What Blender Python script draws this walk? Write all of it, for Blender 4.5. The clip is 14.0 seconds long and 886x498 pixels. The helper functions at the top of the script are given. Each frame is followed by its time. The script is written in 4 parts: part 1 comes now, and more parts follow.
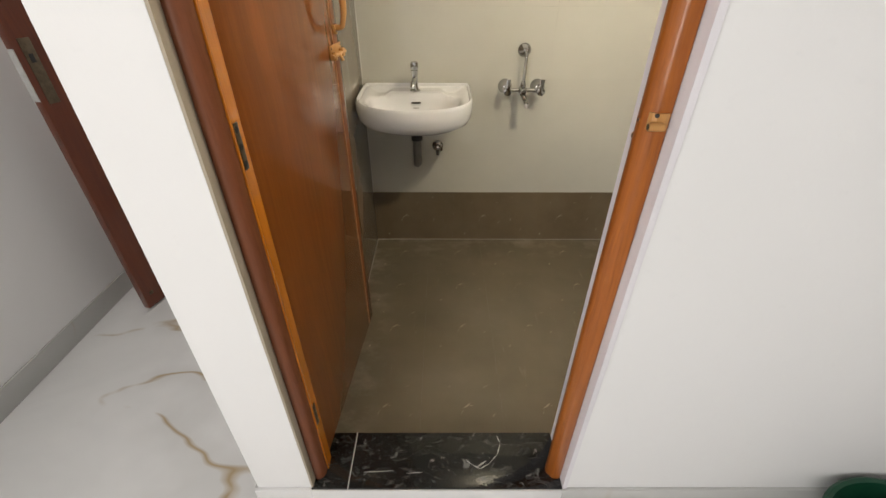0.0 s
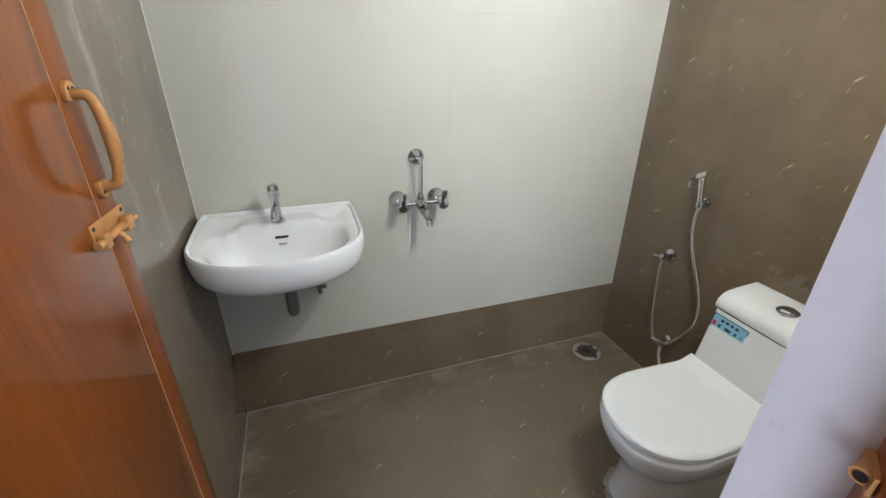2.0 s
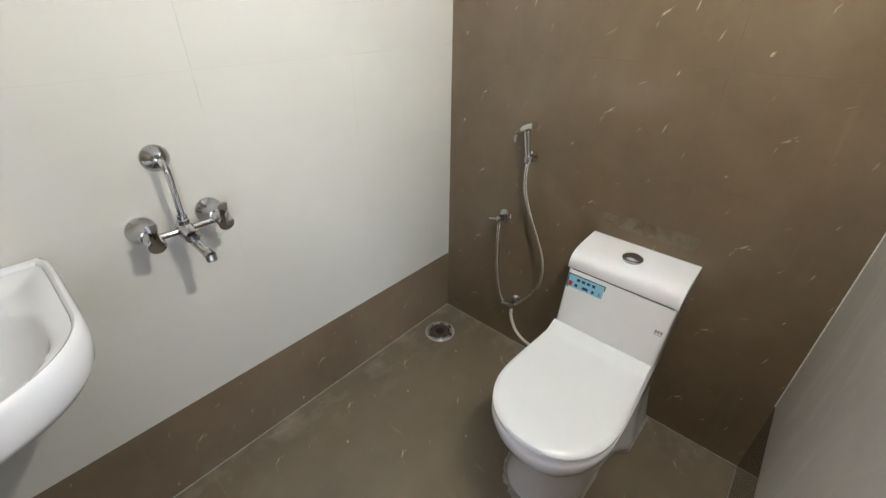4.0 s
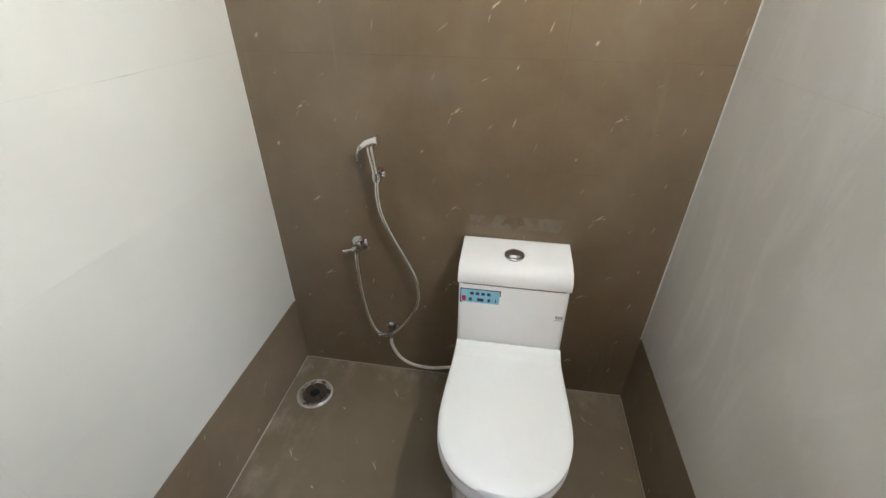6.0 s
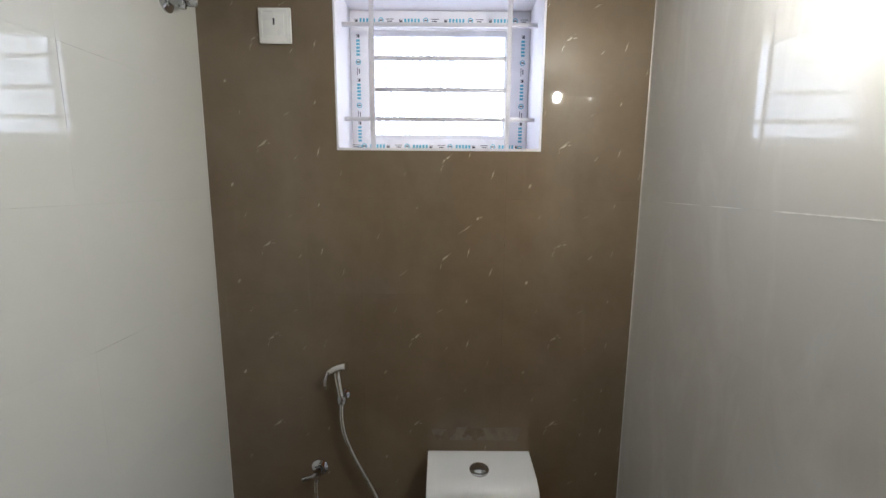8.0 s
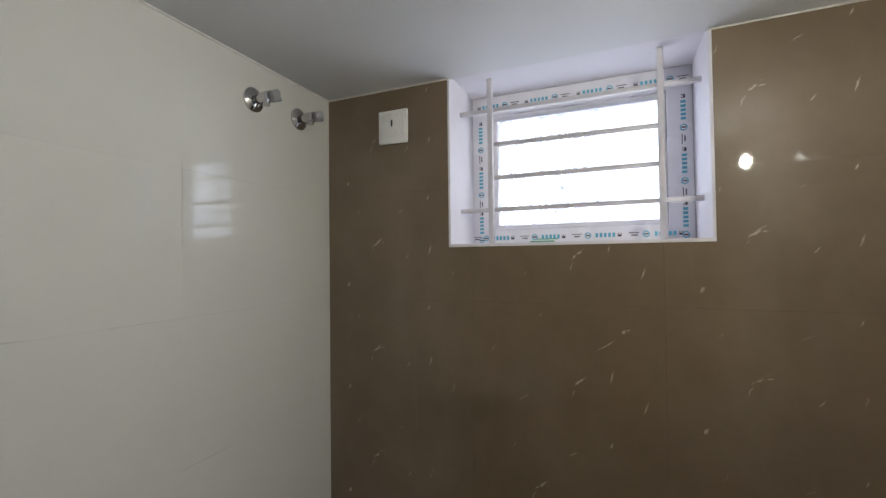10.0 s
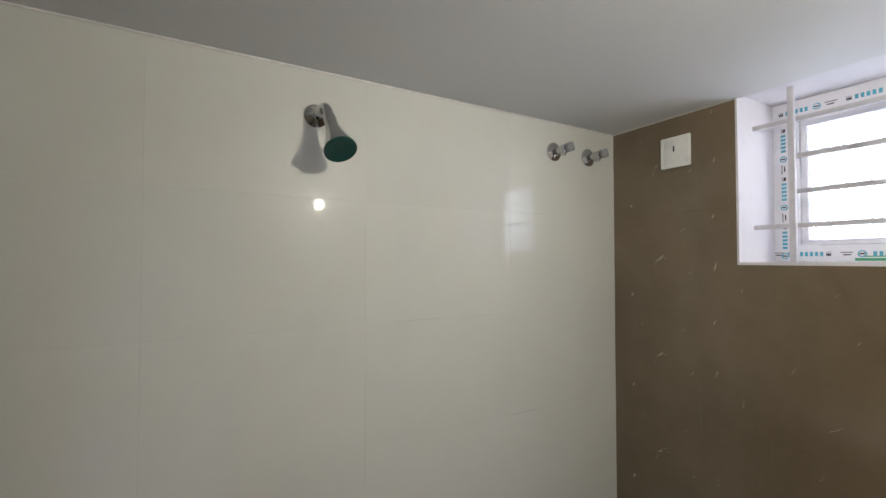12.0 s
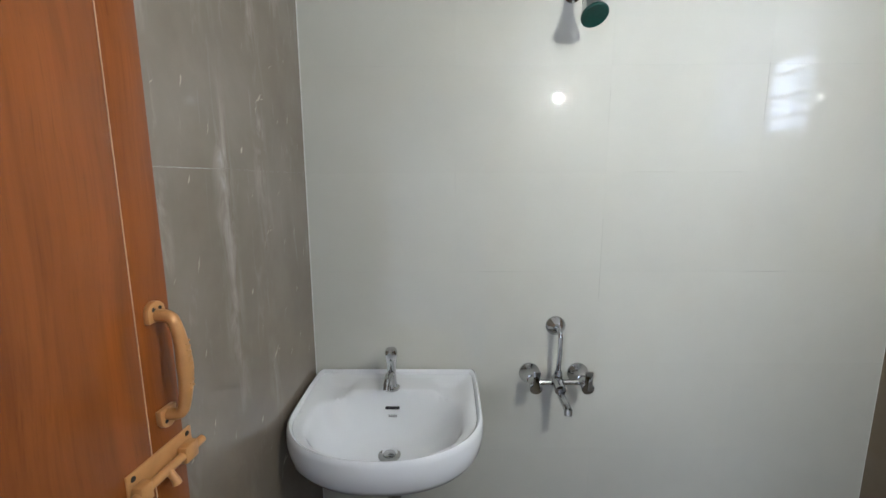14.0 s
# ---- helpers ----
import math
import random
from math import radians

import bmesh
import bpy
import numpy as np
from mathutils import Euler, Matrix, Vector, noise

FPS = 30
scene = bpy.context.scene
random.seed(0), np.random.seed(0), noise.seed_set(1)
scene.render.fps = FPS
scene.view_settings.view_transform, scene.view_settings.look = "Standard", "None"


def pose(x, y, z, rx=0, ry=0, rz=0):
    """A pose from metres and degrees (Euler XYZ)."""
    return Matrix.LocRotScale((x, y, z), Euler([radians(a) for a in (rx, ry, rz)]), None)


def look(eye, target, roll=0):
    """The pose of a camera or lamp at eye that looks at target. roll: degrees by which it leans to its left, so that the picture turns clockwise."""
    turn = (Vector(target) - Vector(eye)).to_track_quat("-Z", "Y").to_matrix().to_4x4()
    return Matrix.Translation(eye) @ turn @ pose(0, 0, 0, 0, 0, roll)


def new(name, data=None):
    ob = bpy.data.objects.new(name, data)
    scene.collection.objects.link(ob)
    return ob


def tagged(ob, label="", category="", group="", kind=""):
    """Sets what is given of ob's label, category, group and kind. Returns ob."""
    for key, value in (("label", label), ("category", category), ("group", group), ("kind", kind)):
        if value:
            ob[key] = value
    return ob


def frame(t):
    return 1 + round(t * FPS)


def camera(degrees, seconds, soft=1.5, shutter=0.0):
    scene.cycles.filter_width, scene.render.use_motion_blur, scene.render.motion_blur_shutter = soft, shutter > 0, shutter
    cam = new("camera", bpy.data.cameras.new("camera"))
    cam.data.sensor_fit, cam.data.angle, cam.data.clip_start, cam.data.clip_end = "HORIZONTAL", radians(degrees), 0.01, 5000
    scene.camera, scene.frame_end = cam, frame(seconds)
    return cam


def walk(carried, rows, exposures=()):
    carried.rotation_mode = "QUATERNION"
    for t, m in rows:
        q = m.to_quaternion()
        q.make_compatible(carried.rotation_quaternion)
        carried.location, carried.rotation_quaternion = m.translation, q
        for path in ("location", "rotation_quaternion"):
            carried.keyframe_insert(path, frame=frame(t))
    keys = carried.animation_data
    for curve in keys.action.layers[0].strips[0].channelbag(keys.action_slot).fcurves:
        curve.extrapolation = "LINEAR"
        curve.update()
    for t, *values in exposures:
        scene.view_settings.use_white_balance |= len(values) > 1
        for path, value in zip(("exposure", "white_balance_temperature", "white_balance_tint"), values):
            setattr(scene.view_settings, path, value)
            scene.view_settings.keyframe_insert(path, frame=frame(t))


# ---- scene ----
cam = camera(93.7, 14.0)
METRES, EYE, TILT, LEAN, TURN = 3.6, 1.5, 0.0, 0.0, -0.2
PATH = [
    (0, (0.205, 0.375, 1.356), (0.212, 2.031, 0.234), 0.2),
    (0.5, (0.205, 0.427, 1.421), (0.246, 2.144, 0.397), 0.2),
    (1, (0.185, 0.571, 1.433), (0.325, 2.331, 0.493), 0.3),
    (1.3, (0.176, 0.689, 1.414), (0.428, 2.459, 0.518), 0.6),
    (1.5, (0.19, 0.789, 1.408), (0.521, 2.556, 0.533), 0.5),
    (2, (0.184, 0.979, 1.391), (0.77, 2.692, 0.54), 0.4),
    (2.5, (0.162, 1.132, 1.376), (0.991, 2.738, 0.519), 0.1),
    (3, (0.162, 1.204, 1.37), (1.178, 2.67, 0.465), -0.1),
    (3.5, (0.193, 1.256, 1.359), (1.353, 2.567, 0.392), 0.1),
    (4, (0.337, 1.377, 1.362), (1.622, 2.507, 0.326), 0.6),
    (4.2, (0.368, 1.417, 1.368), (1.709, 2.468, 0.321), 0.7),
    (6.3, (0.453, 1.75, 1.378), (2.161, 1.892, 0.348), 0.6),
    (6.5, (0.433, 1.774, 1.398), (2.173, 1.854, 0.415), 0.8),
    (7, (0.387, 1.79, 1.454), (2.236, 1.783, 0.692), 1.0),
    (7.5, (0.371, 1.786, 1.519), (2.294, 1.761, 0.971), 0.6),
    (8, (0.357, 1.771, 1.562), (2.333, 1.769, 1.253), 0.4),
    (8.2, (0.357, 1.769, 1.587), (2.342, 1.786, 1.347), 0.3),
    (10.3, (0.62, 1.665, 1.641), (2.392, 2.591, 1.704), -0.6),
    (10.5, (0.623, 1.659, 1.647), (2.337, 2.687, 1.721), -0.5),
    (11, (0.586, 1.632, 1.641), (2.151, 2.872, 1.762), -0.1),
    (11.5, (0.449, 1.575, 1.66), (1.767, 3.076, 1.747), 0.0),
    (12, (0.382, 1.502, 1.676), (1.367, 3.242, 1.725), -0.0),
    (12.5, (0.306, 1.364, 1.613), (0.922, 3.267, 1.649), 0.0),
    (13, (0.252, 1.233, 1.628), (0.534, 3.213, 1.609), -0.1),
    (13.5, (0.241, 1.198, 1.597), (0.314, 3.194, 1.497), -0.1),
    (14, (0.247, 1.223, 1.493), (0.227, 3.196, 1.17), -0.2),
]
EXPOSURES = [(0.0, 0.12, 7700, 12), (1.0, 0.03, 7350, 12), (1.6, 0.23, 6050, 12), (2.0, 0.36, 5900, 11), (2.6, 0.41, 5950, 12), (4.2, 0.53, 6050, 13), (6.5, 0.62, 5950, 13), (7.2, 0.25, 5950, 13), (8.0, -0.52, 5950, 13), (10.5, -1.15, 6150, 13), (11.2, -1.0, 6200, 13), (12.0, -0.80, 6250, 13), (12.5, -0.40, 6250, 12), (13.0, -0.22, 5950, 12), (13.5, -0.16, 5650, 11), (14.0, -0.08, 5650, 11)]
walk(cam, [(t, look(eye, target, roll)) for t, eye, target, roll in PATH], EXPOSURES)

# ---- world, sun, large lights ----
world = bpy.data.worlds.new("world")
scene.world = world
world.use_nodes = True
wn = world.node_tree.nodes
sky = wn.new("ShaderNodeTexSky")
sky.sky_type, sky.sun_disc = "NISHITA", False
sky.sun_elevation, sky.sun_rotation = radians(50), radians(200)
wn["Background"].inputs["Strength"].default_value = 0.1
world.node_tree.links.new(sky.outputs[0], wn["Background"].inputs["Color"])
sun = new("sun", bpy.data.lights.new("sun", "SUN"))
sun.data.energy, sun.data.angle, sun.data.color = 3.0, radians(0.5), (1.0, 0.95, 0.88)
sun.matrix_world = look((-2, -5, 6.5), (0, 0, 0))

WINDOW_POWER, HALL_POWER, PASSAGE_FILL_POWER, BULB_STRENGTH = 6.2, 67.0, 9.0, 2350.0


def area(name, m, w, h, power, color):
    lamp = new(name, bpy.data.lights.new(name, "AREA"))
    lamp.data.shape, lamp.data.size, lamp.data.size_y = "RECTANGLE", w, h
    lamp.data.energy, lamp.data.color = power, color
    lamp.matrix_world = m
    return lamp


area("window_daylight", look((1.905, 1.785, 1.89), (0, 1.785, 1.89)), 0.56, 0.42, WINDOW_POWER, (0.88, 0.92, 1.0))
area("hall_daylight", look((-1.40, -1.3, 1.5), (0.2, -0.3, 1.2)), 1.6, 1.4, HALL_POWER, (0.84, 0.905, 1.0))
# Added fill without a known source; it brightens the passage wall and floor.
area("passage_fill", look((-0.85, 3.18, 1.5), (-0.95, 1.6, 0.6)), 0.58, 1.1, PASSAGE_FILL_POWER, (0.92, 0.95, 1.0))

# ---- materials ----


class Nodes:
    """A small builder of node materials."""

    def __init__(self, name, rough=0.5, metal=0.0, color=(0.8, 0.8, 0.8), **more):
        self.m = bpy.data.materials.new(name)
        self.m.use_nodes = True
        self.t = self.m.node_tree
        self.b = self.t.nodes["Principled BSDF"]
        self.b.inputs["Base Color"].default_value = (*color, 1)
        self.b.inputs["Roughness"].default_value = rough
        self.b.inputs["Metallic"].default_value = metal
        for key, value in more.items():
            self.b.inputs[key.replace("_", " ")].default_value = value

    def add(self, kind, out=0, props=None, **ins):
        n = self.t.nodes.new("ShaderNode" + kind)
        for k, v in (props or {}).items():
            setattr(n, k, v)
        for k, v in ins.items():
            k = int(k[1:]) if k[0] == "i" and k[1:].isdigit() else k.replace("_", " ")
            if hasattr(v, "is_output"):
                self.t.links.new(v, n.inputs[k])
            else:
                n.inputs[k].default_value = v
        return n.outputs[out]

    def coord(self, which="Object"):
        return self.t.nodes.new("ShaderNodeTexCoord").outputs[which]

    def place(self):
        return self.add("NewGeometry", "Position")

    def math(self, op, a, b=0.0, c=0.0, clamp=False):
        return self.add("Math", 0, {"operation": op, "use_clamp": clamp}, i0=a, i1=b, i2=c)

    def scaled(self, vec, s):
        return self.add("Mapping", 0, None, Vector=vec, Scale=s)

    def noise(self, vec, scale, detail=3.0, rough=0.5, distort=0.0, out=0):
        return self.add("TexNoise", out, None, Vector=vec, Scale=scale, Detail=detail, Roughness=rough, Distortion=distort)

    def ramp(self, x, lo, hi, a=0.0, b=1.0):
        return self.add("MapRange", 0, {"clamp": True}, i0=x, i1=lo, i2=hi, i3=a, i4=b)

    def mix(self, f, a, b, mode="MIX"):
        n = self.t.nodes.new("ShaderNodeMix")
        n.data_type, n.blend_type = "RGBA", mode
        for i, v in ((0, f), (6, a), (7, b)):
            if hasattr(v, "is_output"):
                self.t.links.new(v, n.inputs[i])
            else:
                n.inputs[i].default_value = (*v, 1) if isinstance(v, tuple) and len(v) == 3 else v
        return n.outputs[2]

    def rand(self):
        return self.add("ObjectInfo", "Random")

    def color(self, v):
        self.t.links.new(v, self.b.inputs["Base Color"])
        return self

    def rough(self, v):
        self.t.links.new(v, self.b.inputs["Roughness"])
        return self

    def bump(self, h, dist=0.001, strength=1.0):
        self.t.links.new(self.add("Bump", 0, None, Height=h, Distance=dist, Strength=strength), self.b.inputs["Normal"])
        return self


def dash(n, uv, a, b, width, wobble):
    """How strongly a thin tapering vein from a to b shows at uv (metres on the tile)."""
    sep = n.t.nodes.new("ShaderNodeSeparateXYZ")
    n.t.links.new(uv, sep.inputs[0])
    dx, dy = b[0] - a[0], b[1] - a[1]
    length = math.hypot(dx, dy)
    ux, uy = dx / length, dy / length
    px = n.math("SUBTRACT", sep.outputs[0], a[0])
    py = n.math("SUBTRACT", sep.outputs[1], a[1])
    along = n.math("ADD", n.math("MULTIPLY", px, ux), n.math("MULTIPLY", py, uy))
    across = n.math("SUBTRACT", n.math("MULTIPLY", px, -uy), n.math("MULTIPLY", py, -ux))
    across = n.math("ABSOLUTE", n.math("ADD", across, n.math("MULTIPLY", wobble, 0.012)))
    end = n.math("MULTIPLY", n.ramp(along, 0.0, length * 0.3), n.ramp(along, length, length * 0.6))
    half = n.math("MULTIPLY", end, width)
    return n.math("MULTIPLY", n.math("SUBTRACT", 1.0, n.math("DIVIDE", across, n.math("ADD", half, 0.0002)), clamp=True), end)


VEINS = [((0.150, 0.146), (0.192, 0.176), 0.0034), ((0.148, 0.118), (0.158, 0.150), 0.0010), ((0.178, 0.160), (0.196, 0.164), 0.0016), ((0.066, 0.032), (0.080, 0.048), 0.0040),
         ((0.330, 0.120), (0.344, 0.156), 0.0016), ((0.262, 0.112), (0.276, 0.132), 0.0014), ((0.326, 0.272), (0.338, 0.290), 0.0018),
         ((0.395, 0.055), (0.408, 0.088), 0.0011), ((0.235, 0.238), (0.262, 0.256), 0.0008), ((0.10, 0.24), (0.112, 0.262), 0.0008)]
VEINS_B = [((0.248, 0.104), (0.284, 0.136), 0.0034), ((0.246, 0.078), (0.256, 0.106), 0.0009), ((0.298, 0.190), (0.350, 0.228), 0.0010), ((0.356, 0.236), (0.378, 0.250), 0.0042),
           ((0.330, 0.118), (0.342, 0.155), 0.0012), ((0.398, 0.058), (0.412, 0.090), 0.0014), ((0.05, 0.17), (0.062, 0.20), 0.0014),
           ((0.115, 0.055), (0.15, 0.082), 0.0009), ((0.165, 0.262), (0.18, 0.282), 0.0018)]


def brown_tile(name, dust=0.0, gloss=0.05, smear=0.0, tint=(0.150, 0.111, 0.070), k=1.0, veins_of=VEINS):
    n = Nodes(name, gloss, Coat_Weight=0.0 if dust else 0.08 if smear else 0.25, Coat_Roughness=0.42)
    uv, at = n.coord("UV"), n.place()
    p = n.add("VectorMath", 0, {"operation": "ADD"}, i0=at, i1=(0.131, 0.273, 0.377))
    wob = n.math("SUBTRACT", n.noise(uv, 55.0, 3.0), 0.5)
    base = n.mix(n.ramp(n.noise(p, 3.2, 4.0, 0.6), 0.3, 0.7), tuple(c * 0.88 for c in tint), tuple(c * 1.13 for c in tint))
    base = n.mix(n.ramp(n.noise(uv, 9.0, 5.0, 0.65), 0.3, 0.8, 0.0, 0.0 if dust else 0.3), base, tuple(c * 1.5 for c in tint))
    veins = None
    for a, b, w in veins_of:
        d = dash(n, uv, a, b, w, wob)
        veins = d if veins is None else n.math("MAXIMUM", veins, d)
    broken = n.ramp(n.noise(p, 60.0, 2.0), 0.36, 0.5)
    veins = n.math("MULTIPLY", n.math("MULTIPLY", veins, broken), n.ramp(n.noise(p, 2.4, 1.0), 0.25, 0.62, 0.35 * k, 1.0 * k))
    base = n.mix(veins, base, (0.62, 0.55, 0.42))
    rough = n.ramp(n.noise(p, 5.0, 3.0), 0.3, 0.7, gloss * (0.95 if dust else 0.6), gloss * 1.1)
    if dust:
        sep = n.t.nodes.new("ShaderNodeSeparateXYZ")
        n.t.links.new(at, sep.inputs[0])
        edge = n.math("MAXIMUM", n.ramp(sep.outputs[1], 2.22, 2.47), n.math("MAXIMUM", n.ramp(sep.outputs[0], 0.0, -0.17), n.ramp(sep.outputs[0], 1.45, 1.63)))
        cloud = n.ramp(n.noise(n.scaled(p, (1.0, 1.6, 1.0)), 3.1, 3.0, 0.5), 0.45, 0.8, 0.0, 0.10)
        swept = n.math("MULTIPLY", n.ramp(n.noise(n.scaled(p, (1.0, 1.5, 1.0)), 9.0, 4.0, 0.6), 0.44, 0.70), n.math("MULTIPLY", edge, 0.55))
        wipe = n.ramp(n.noise(n.scaled(p, (30.0, 6.0, 6.0)), 1.0, 3.0, 0.55), 0.66, 0.78, 0.0, 0.22)
        both = n.math("MULTIPLY", n.math("MAXIMUM", n.math("MAXIMUM", cloud, swept), wipe), dust)
        base = n.mix(both, base, (0.40, 0.365, 0.30))
        rough = n.math("ADD", rough, n.math("MULTIPLY", both, 0.12), clamp=True)
    if not dust and not smear:
        haze = n.ramp(n.noise(n.scaled(p, (2.2, 2.2, 1.4)), 1.5, 5.0, 0.6, 0.4), 0.42, 0.75, 0.0, 0.14)
        wipe = n.math("MULTIPLY", n.ramp(n.noise(n.scaled(p, (20, 20, 1.6)), 1.0, 4.0, 0.6, 0.4), 0.60, 0.78), n.ramp(n.noise(p, 2.0, 2.0), 0.48, 0.62, 0.0, 0.22))
        base = n.mix(n.math("MAXIMUM", haze, wipe), base, (0.36, 0.31, 0.235))
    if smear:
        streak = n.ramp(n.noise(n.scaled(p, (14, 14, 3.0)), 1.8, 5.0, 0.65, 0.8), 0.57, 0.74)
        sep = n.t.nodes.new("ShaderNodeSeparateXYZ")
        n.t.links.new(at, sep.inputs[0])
        height_shade = n.ramp(sep.outputs[2], 0.75, 1.35, 0.12, 1.0)
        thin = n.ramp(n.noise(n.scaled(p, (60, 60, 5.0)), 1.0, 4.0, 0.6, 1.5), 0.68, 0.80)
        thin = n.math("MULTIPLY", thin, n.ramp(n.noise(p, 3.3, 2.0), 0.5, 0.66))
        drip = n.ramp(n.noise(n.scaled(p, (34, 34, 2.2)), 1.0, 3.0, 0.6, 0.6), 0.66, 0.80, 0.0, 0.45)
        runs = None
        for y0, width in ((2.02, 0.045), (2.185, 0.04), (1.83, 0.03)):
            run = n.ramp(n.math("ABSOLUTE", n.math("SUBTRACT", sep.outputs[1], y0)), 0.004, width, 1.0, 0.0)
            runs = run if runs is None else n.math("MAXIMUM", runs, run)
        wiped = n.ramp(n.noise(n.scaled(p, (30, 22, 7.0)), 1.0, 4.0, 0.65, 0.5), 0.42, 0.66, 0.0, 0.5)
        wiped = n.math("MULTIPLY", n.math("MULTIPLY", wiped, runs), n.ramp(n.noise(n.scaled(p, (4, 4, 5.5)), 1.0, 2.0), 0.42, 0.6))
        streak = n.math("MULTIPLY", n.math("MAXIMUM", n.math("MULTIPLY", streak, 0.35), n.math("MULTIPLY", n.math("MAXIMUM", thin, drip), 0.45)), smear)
        streak = n.math("MULTIPLY", n.math("MAXIMUM", streak, wiped), height_shade)
        # Pale cement film fades downwards; shade under the basin is put into the colour.
        haze = n.math("MULTIPLY", n.ramp(n.noise(n.scaled(p, (2.5, 2.5, 1.8)), 1.3, 5.0, 0.6, 0.4), 0.35, 0.7, 0.12, 0.42), height_shade)
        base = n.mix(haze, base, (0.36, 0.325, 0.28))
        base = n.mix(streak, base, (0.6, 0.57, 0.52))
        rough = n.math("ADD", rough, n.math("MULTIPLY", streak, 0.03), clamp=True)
    n.color(base).rough(rough)
    n.bump(n.noise(p, 4.0, 1.0), 0.001, 0.12)
    return n.m


def pale_tile(name, tint=(0.60, 0.592, 0.552), smear=0.0):
    n = Nodes(name, 0.08, Coat_Weight=0.12, Coat_Roughness=0.2, IOR=1.58)
    p = n.place()
    vary = n.ramp(n.rand(), 0.0, 1.0, 0.985, 1.01)
    base = n.mix(n.ramp(n.noise(p, 2.2, 4.0, 0.6), 0.3, 0.7), tuple(c * 0.92 for c in tint), tint)
    base = n.mix(n.ramp(n.noise(p, 120.0, 2.0), 0.62, 0.75, 0.0, 0.10), base, tuple(c * 0.8 for c in tint))
    base = n.mix(1.0, base, n.add("CombineColor", 0, None, i0=vary, i1=vary, i2=vary), "MULTIPLY")
    rough = n.ramp(n.noise(p, 7.0, 4.0), 0.3, 0.7, 0.008, 0.02)
    if smear:
        cloud = n.math("MULTIPLY", n.ramp(n.noise(n.scaled(p, (5, 5, 1.6)), 1.5, 6.0, 0.6, 1.0), 0.5, 0.74), smear)
        base = n.mix(cloud, base, (0.76, 0.74, 0.70))
        rough = n.math("ADD", rough, n.math("MULTIPLY", cloud, 0.03), clamp=True)
    n.color(base).rough(rough)
    n.bump(n.noise(p, 3.5, 1.0), 0.001, 0.12)
    return n.m


def paint(name, tint, rough=0.6, dirt=0.1, relief=0.0006):
    n = Nodes(name, rough)
    p = n.place()
    base = n.mix(n.ramp(n.noise(p, 1.6, 5.0, 0.6), 0.3, 0.75, 0.0, dirt), tint, tuple(c * 0.8 for c in tint))
    base = n.mix(n.ramp(n.noise(p, 28.0, 4.0, 0.7), 0.62, 0.8, 0.0, dirt), base, tuple(c * 0.7 for c in tint))
    n.color(base)
    n.bump(n.math("ADD", n.noise(p, 9.0, 3.0), n.math("MULTIPLY", n.noise(p, 180.0, 2.0), 0.3)), relief, 0.6)
    return n.m


def wood(name, light, dark, rough=0.2, ring=1.0, coat=0.5, spec=0.3, coat_ior=1.5):
    n = Nodes(name, rough, Coat_Weight=coat, Coat_Roughness=0.055, Coat_IOR=coat_ior, Specular_IOR_Level=spec)
    p = n.place()
    bend = n.math("MULTIPLY", n.math("SUBTRACT", n.noise(n.scaled(p, (2.5, 2.5, 2.2)), 1.0, 2.0, 0.5), 0.5), 0.06)
    off = n.add("CombineXYZ", 0, None, i0=bend, i1=bend, i2=0.0)
    q = n.add("VectorMath", 0, {"operation": "ADD"}, i0=p, i1=off)
    broad = n.noise(n.scaled(q, (13, 13, 1.0)), 1.0 * ring, 4.0, 0.55, 0.8)
    grain = n.noise(n.scaled(q, (52, 52, 1.3)), 1.0 * ring, 5.0, 0.65, 0.5)
    fine = n.noise(n.scaled(q, (190, 190, 5.0)), 1.0, 4.0, 0.7)
    cloud = n.noise(n.scaled(p, (3.0, 3.0, 1.6)), 1.5, 3.0, 0.5, 0.5)
    pores = n.noise(n.scaled(q, (420, 420, 16.0)), 1.0, 2.0, 0.5)
    base = n.mix(n.ramp(broad, 0.32, 0.68), n.mix(0.55, dark, light), light)
    base = n.mix(n.ramp(grain, 0.44, 0.64, 0.0, 0.5), base, dark)
    base = n.mix(n.ramp(fine, 0.5, 0.72, 0.0, 0.35), base, tuple(c * 0.7 for c in dark))
    base = n.mix(n.ramp(cloud, 0.4, 0.7, 0.0, 0.4), base, tuple(c * 0.62 for c in light))
    base = n.mix(n.ramp(broad, 0.60, 0.72, 0.0, 0.35), base, tuple(min(1, c * 1.35) for c in light))
    base = n.mix(n.ramp(pores, 0.62, 0.75, 0.0, 0.25), base, tuple(c * 0.5 for c in dark))
    n.color(base)
    n.bump(n.math("ADD", grain, n.math("MULTIPLY", fine, 0.4)), 0.0003, 0.3)
    return n.m


def simple(name, tint, rough=0.4, metal=0.0, vary=0.1, scale=20.0, relief=0.0, **more):
    n = Nodes(name, rough, metal, **more)
    p = n.place()
    f = n.noise(p, scale, 4.0, 0.6)
    n.color(n.mix(n.ramp(f, 0.35, 0.7), tint, tuple(c * (1 - vary) for c in tint)))
    n.rough(n.ramp(n.noise(p, scale * 0.6, 3.0), 0.3, 0.7, rough * 0.8, min(1.0, rough * 1.25)))
    if relief:
        n.bump(f, relief, 0.5)
    return n.m


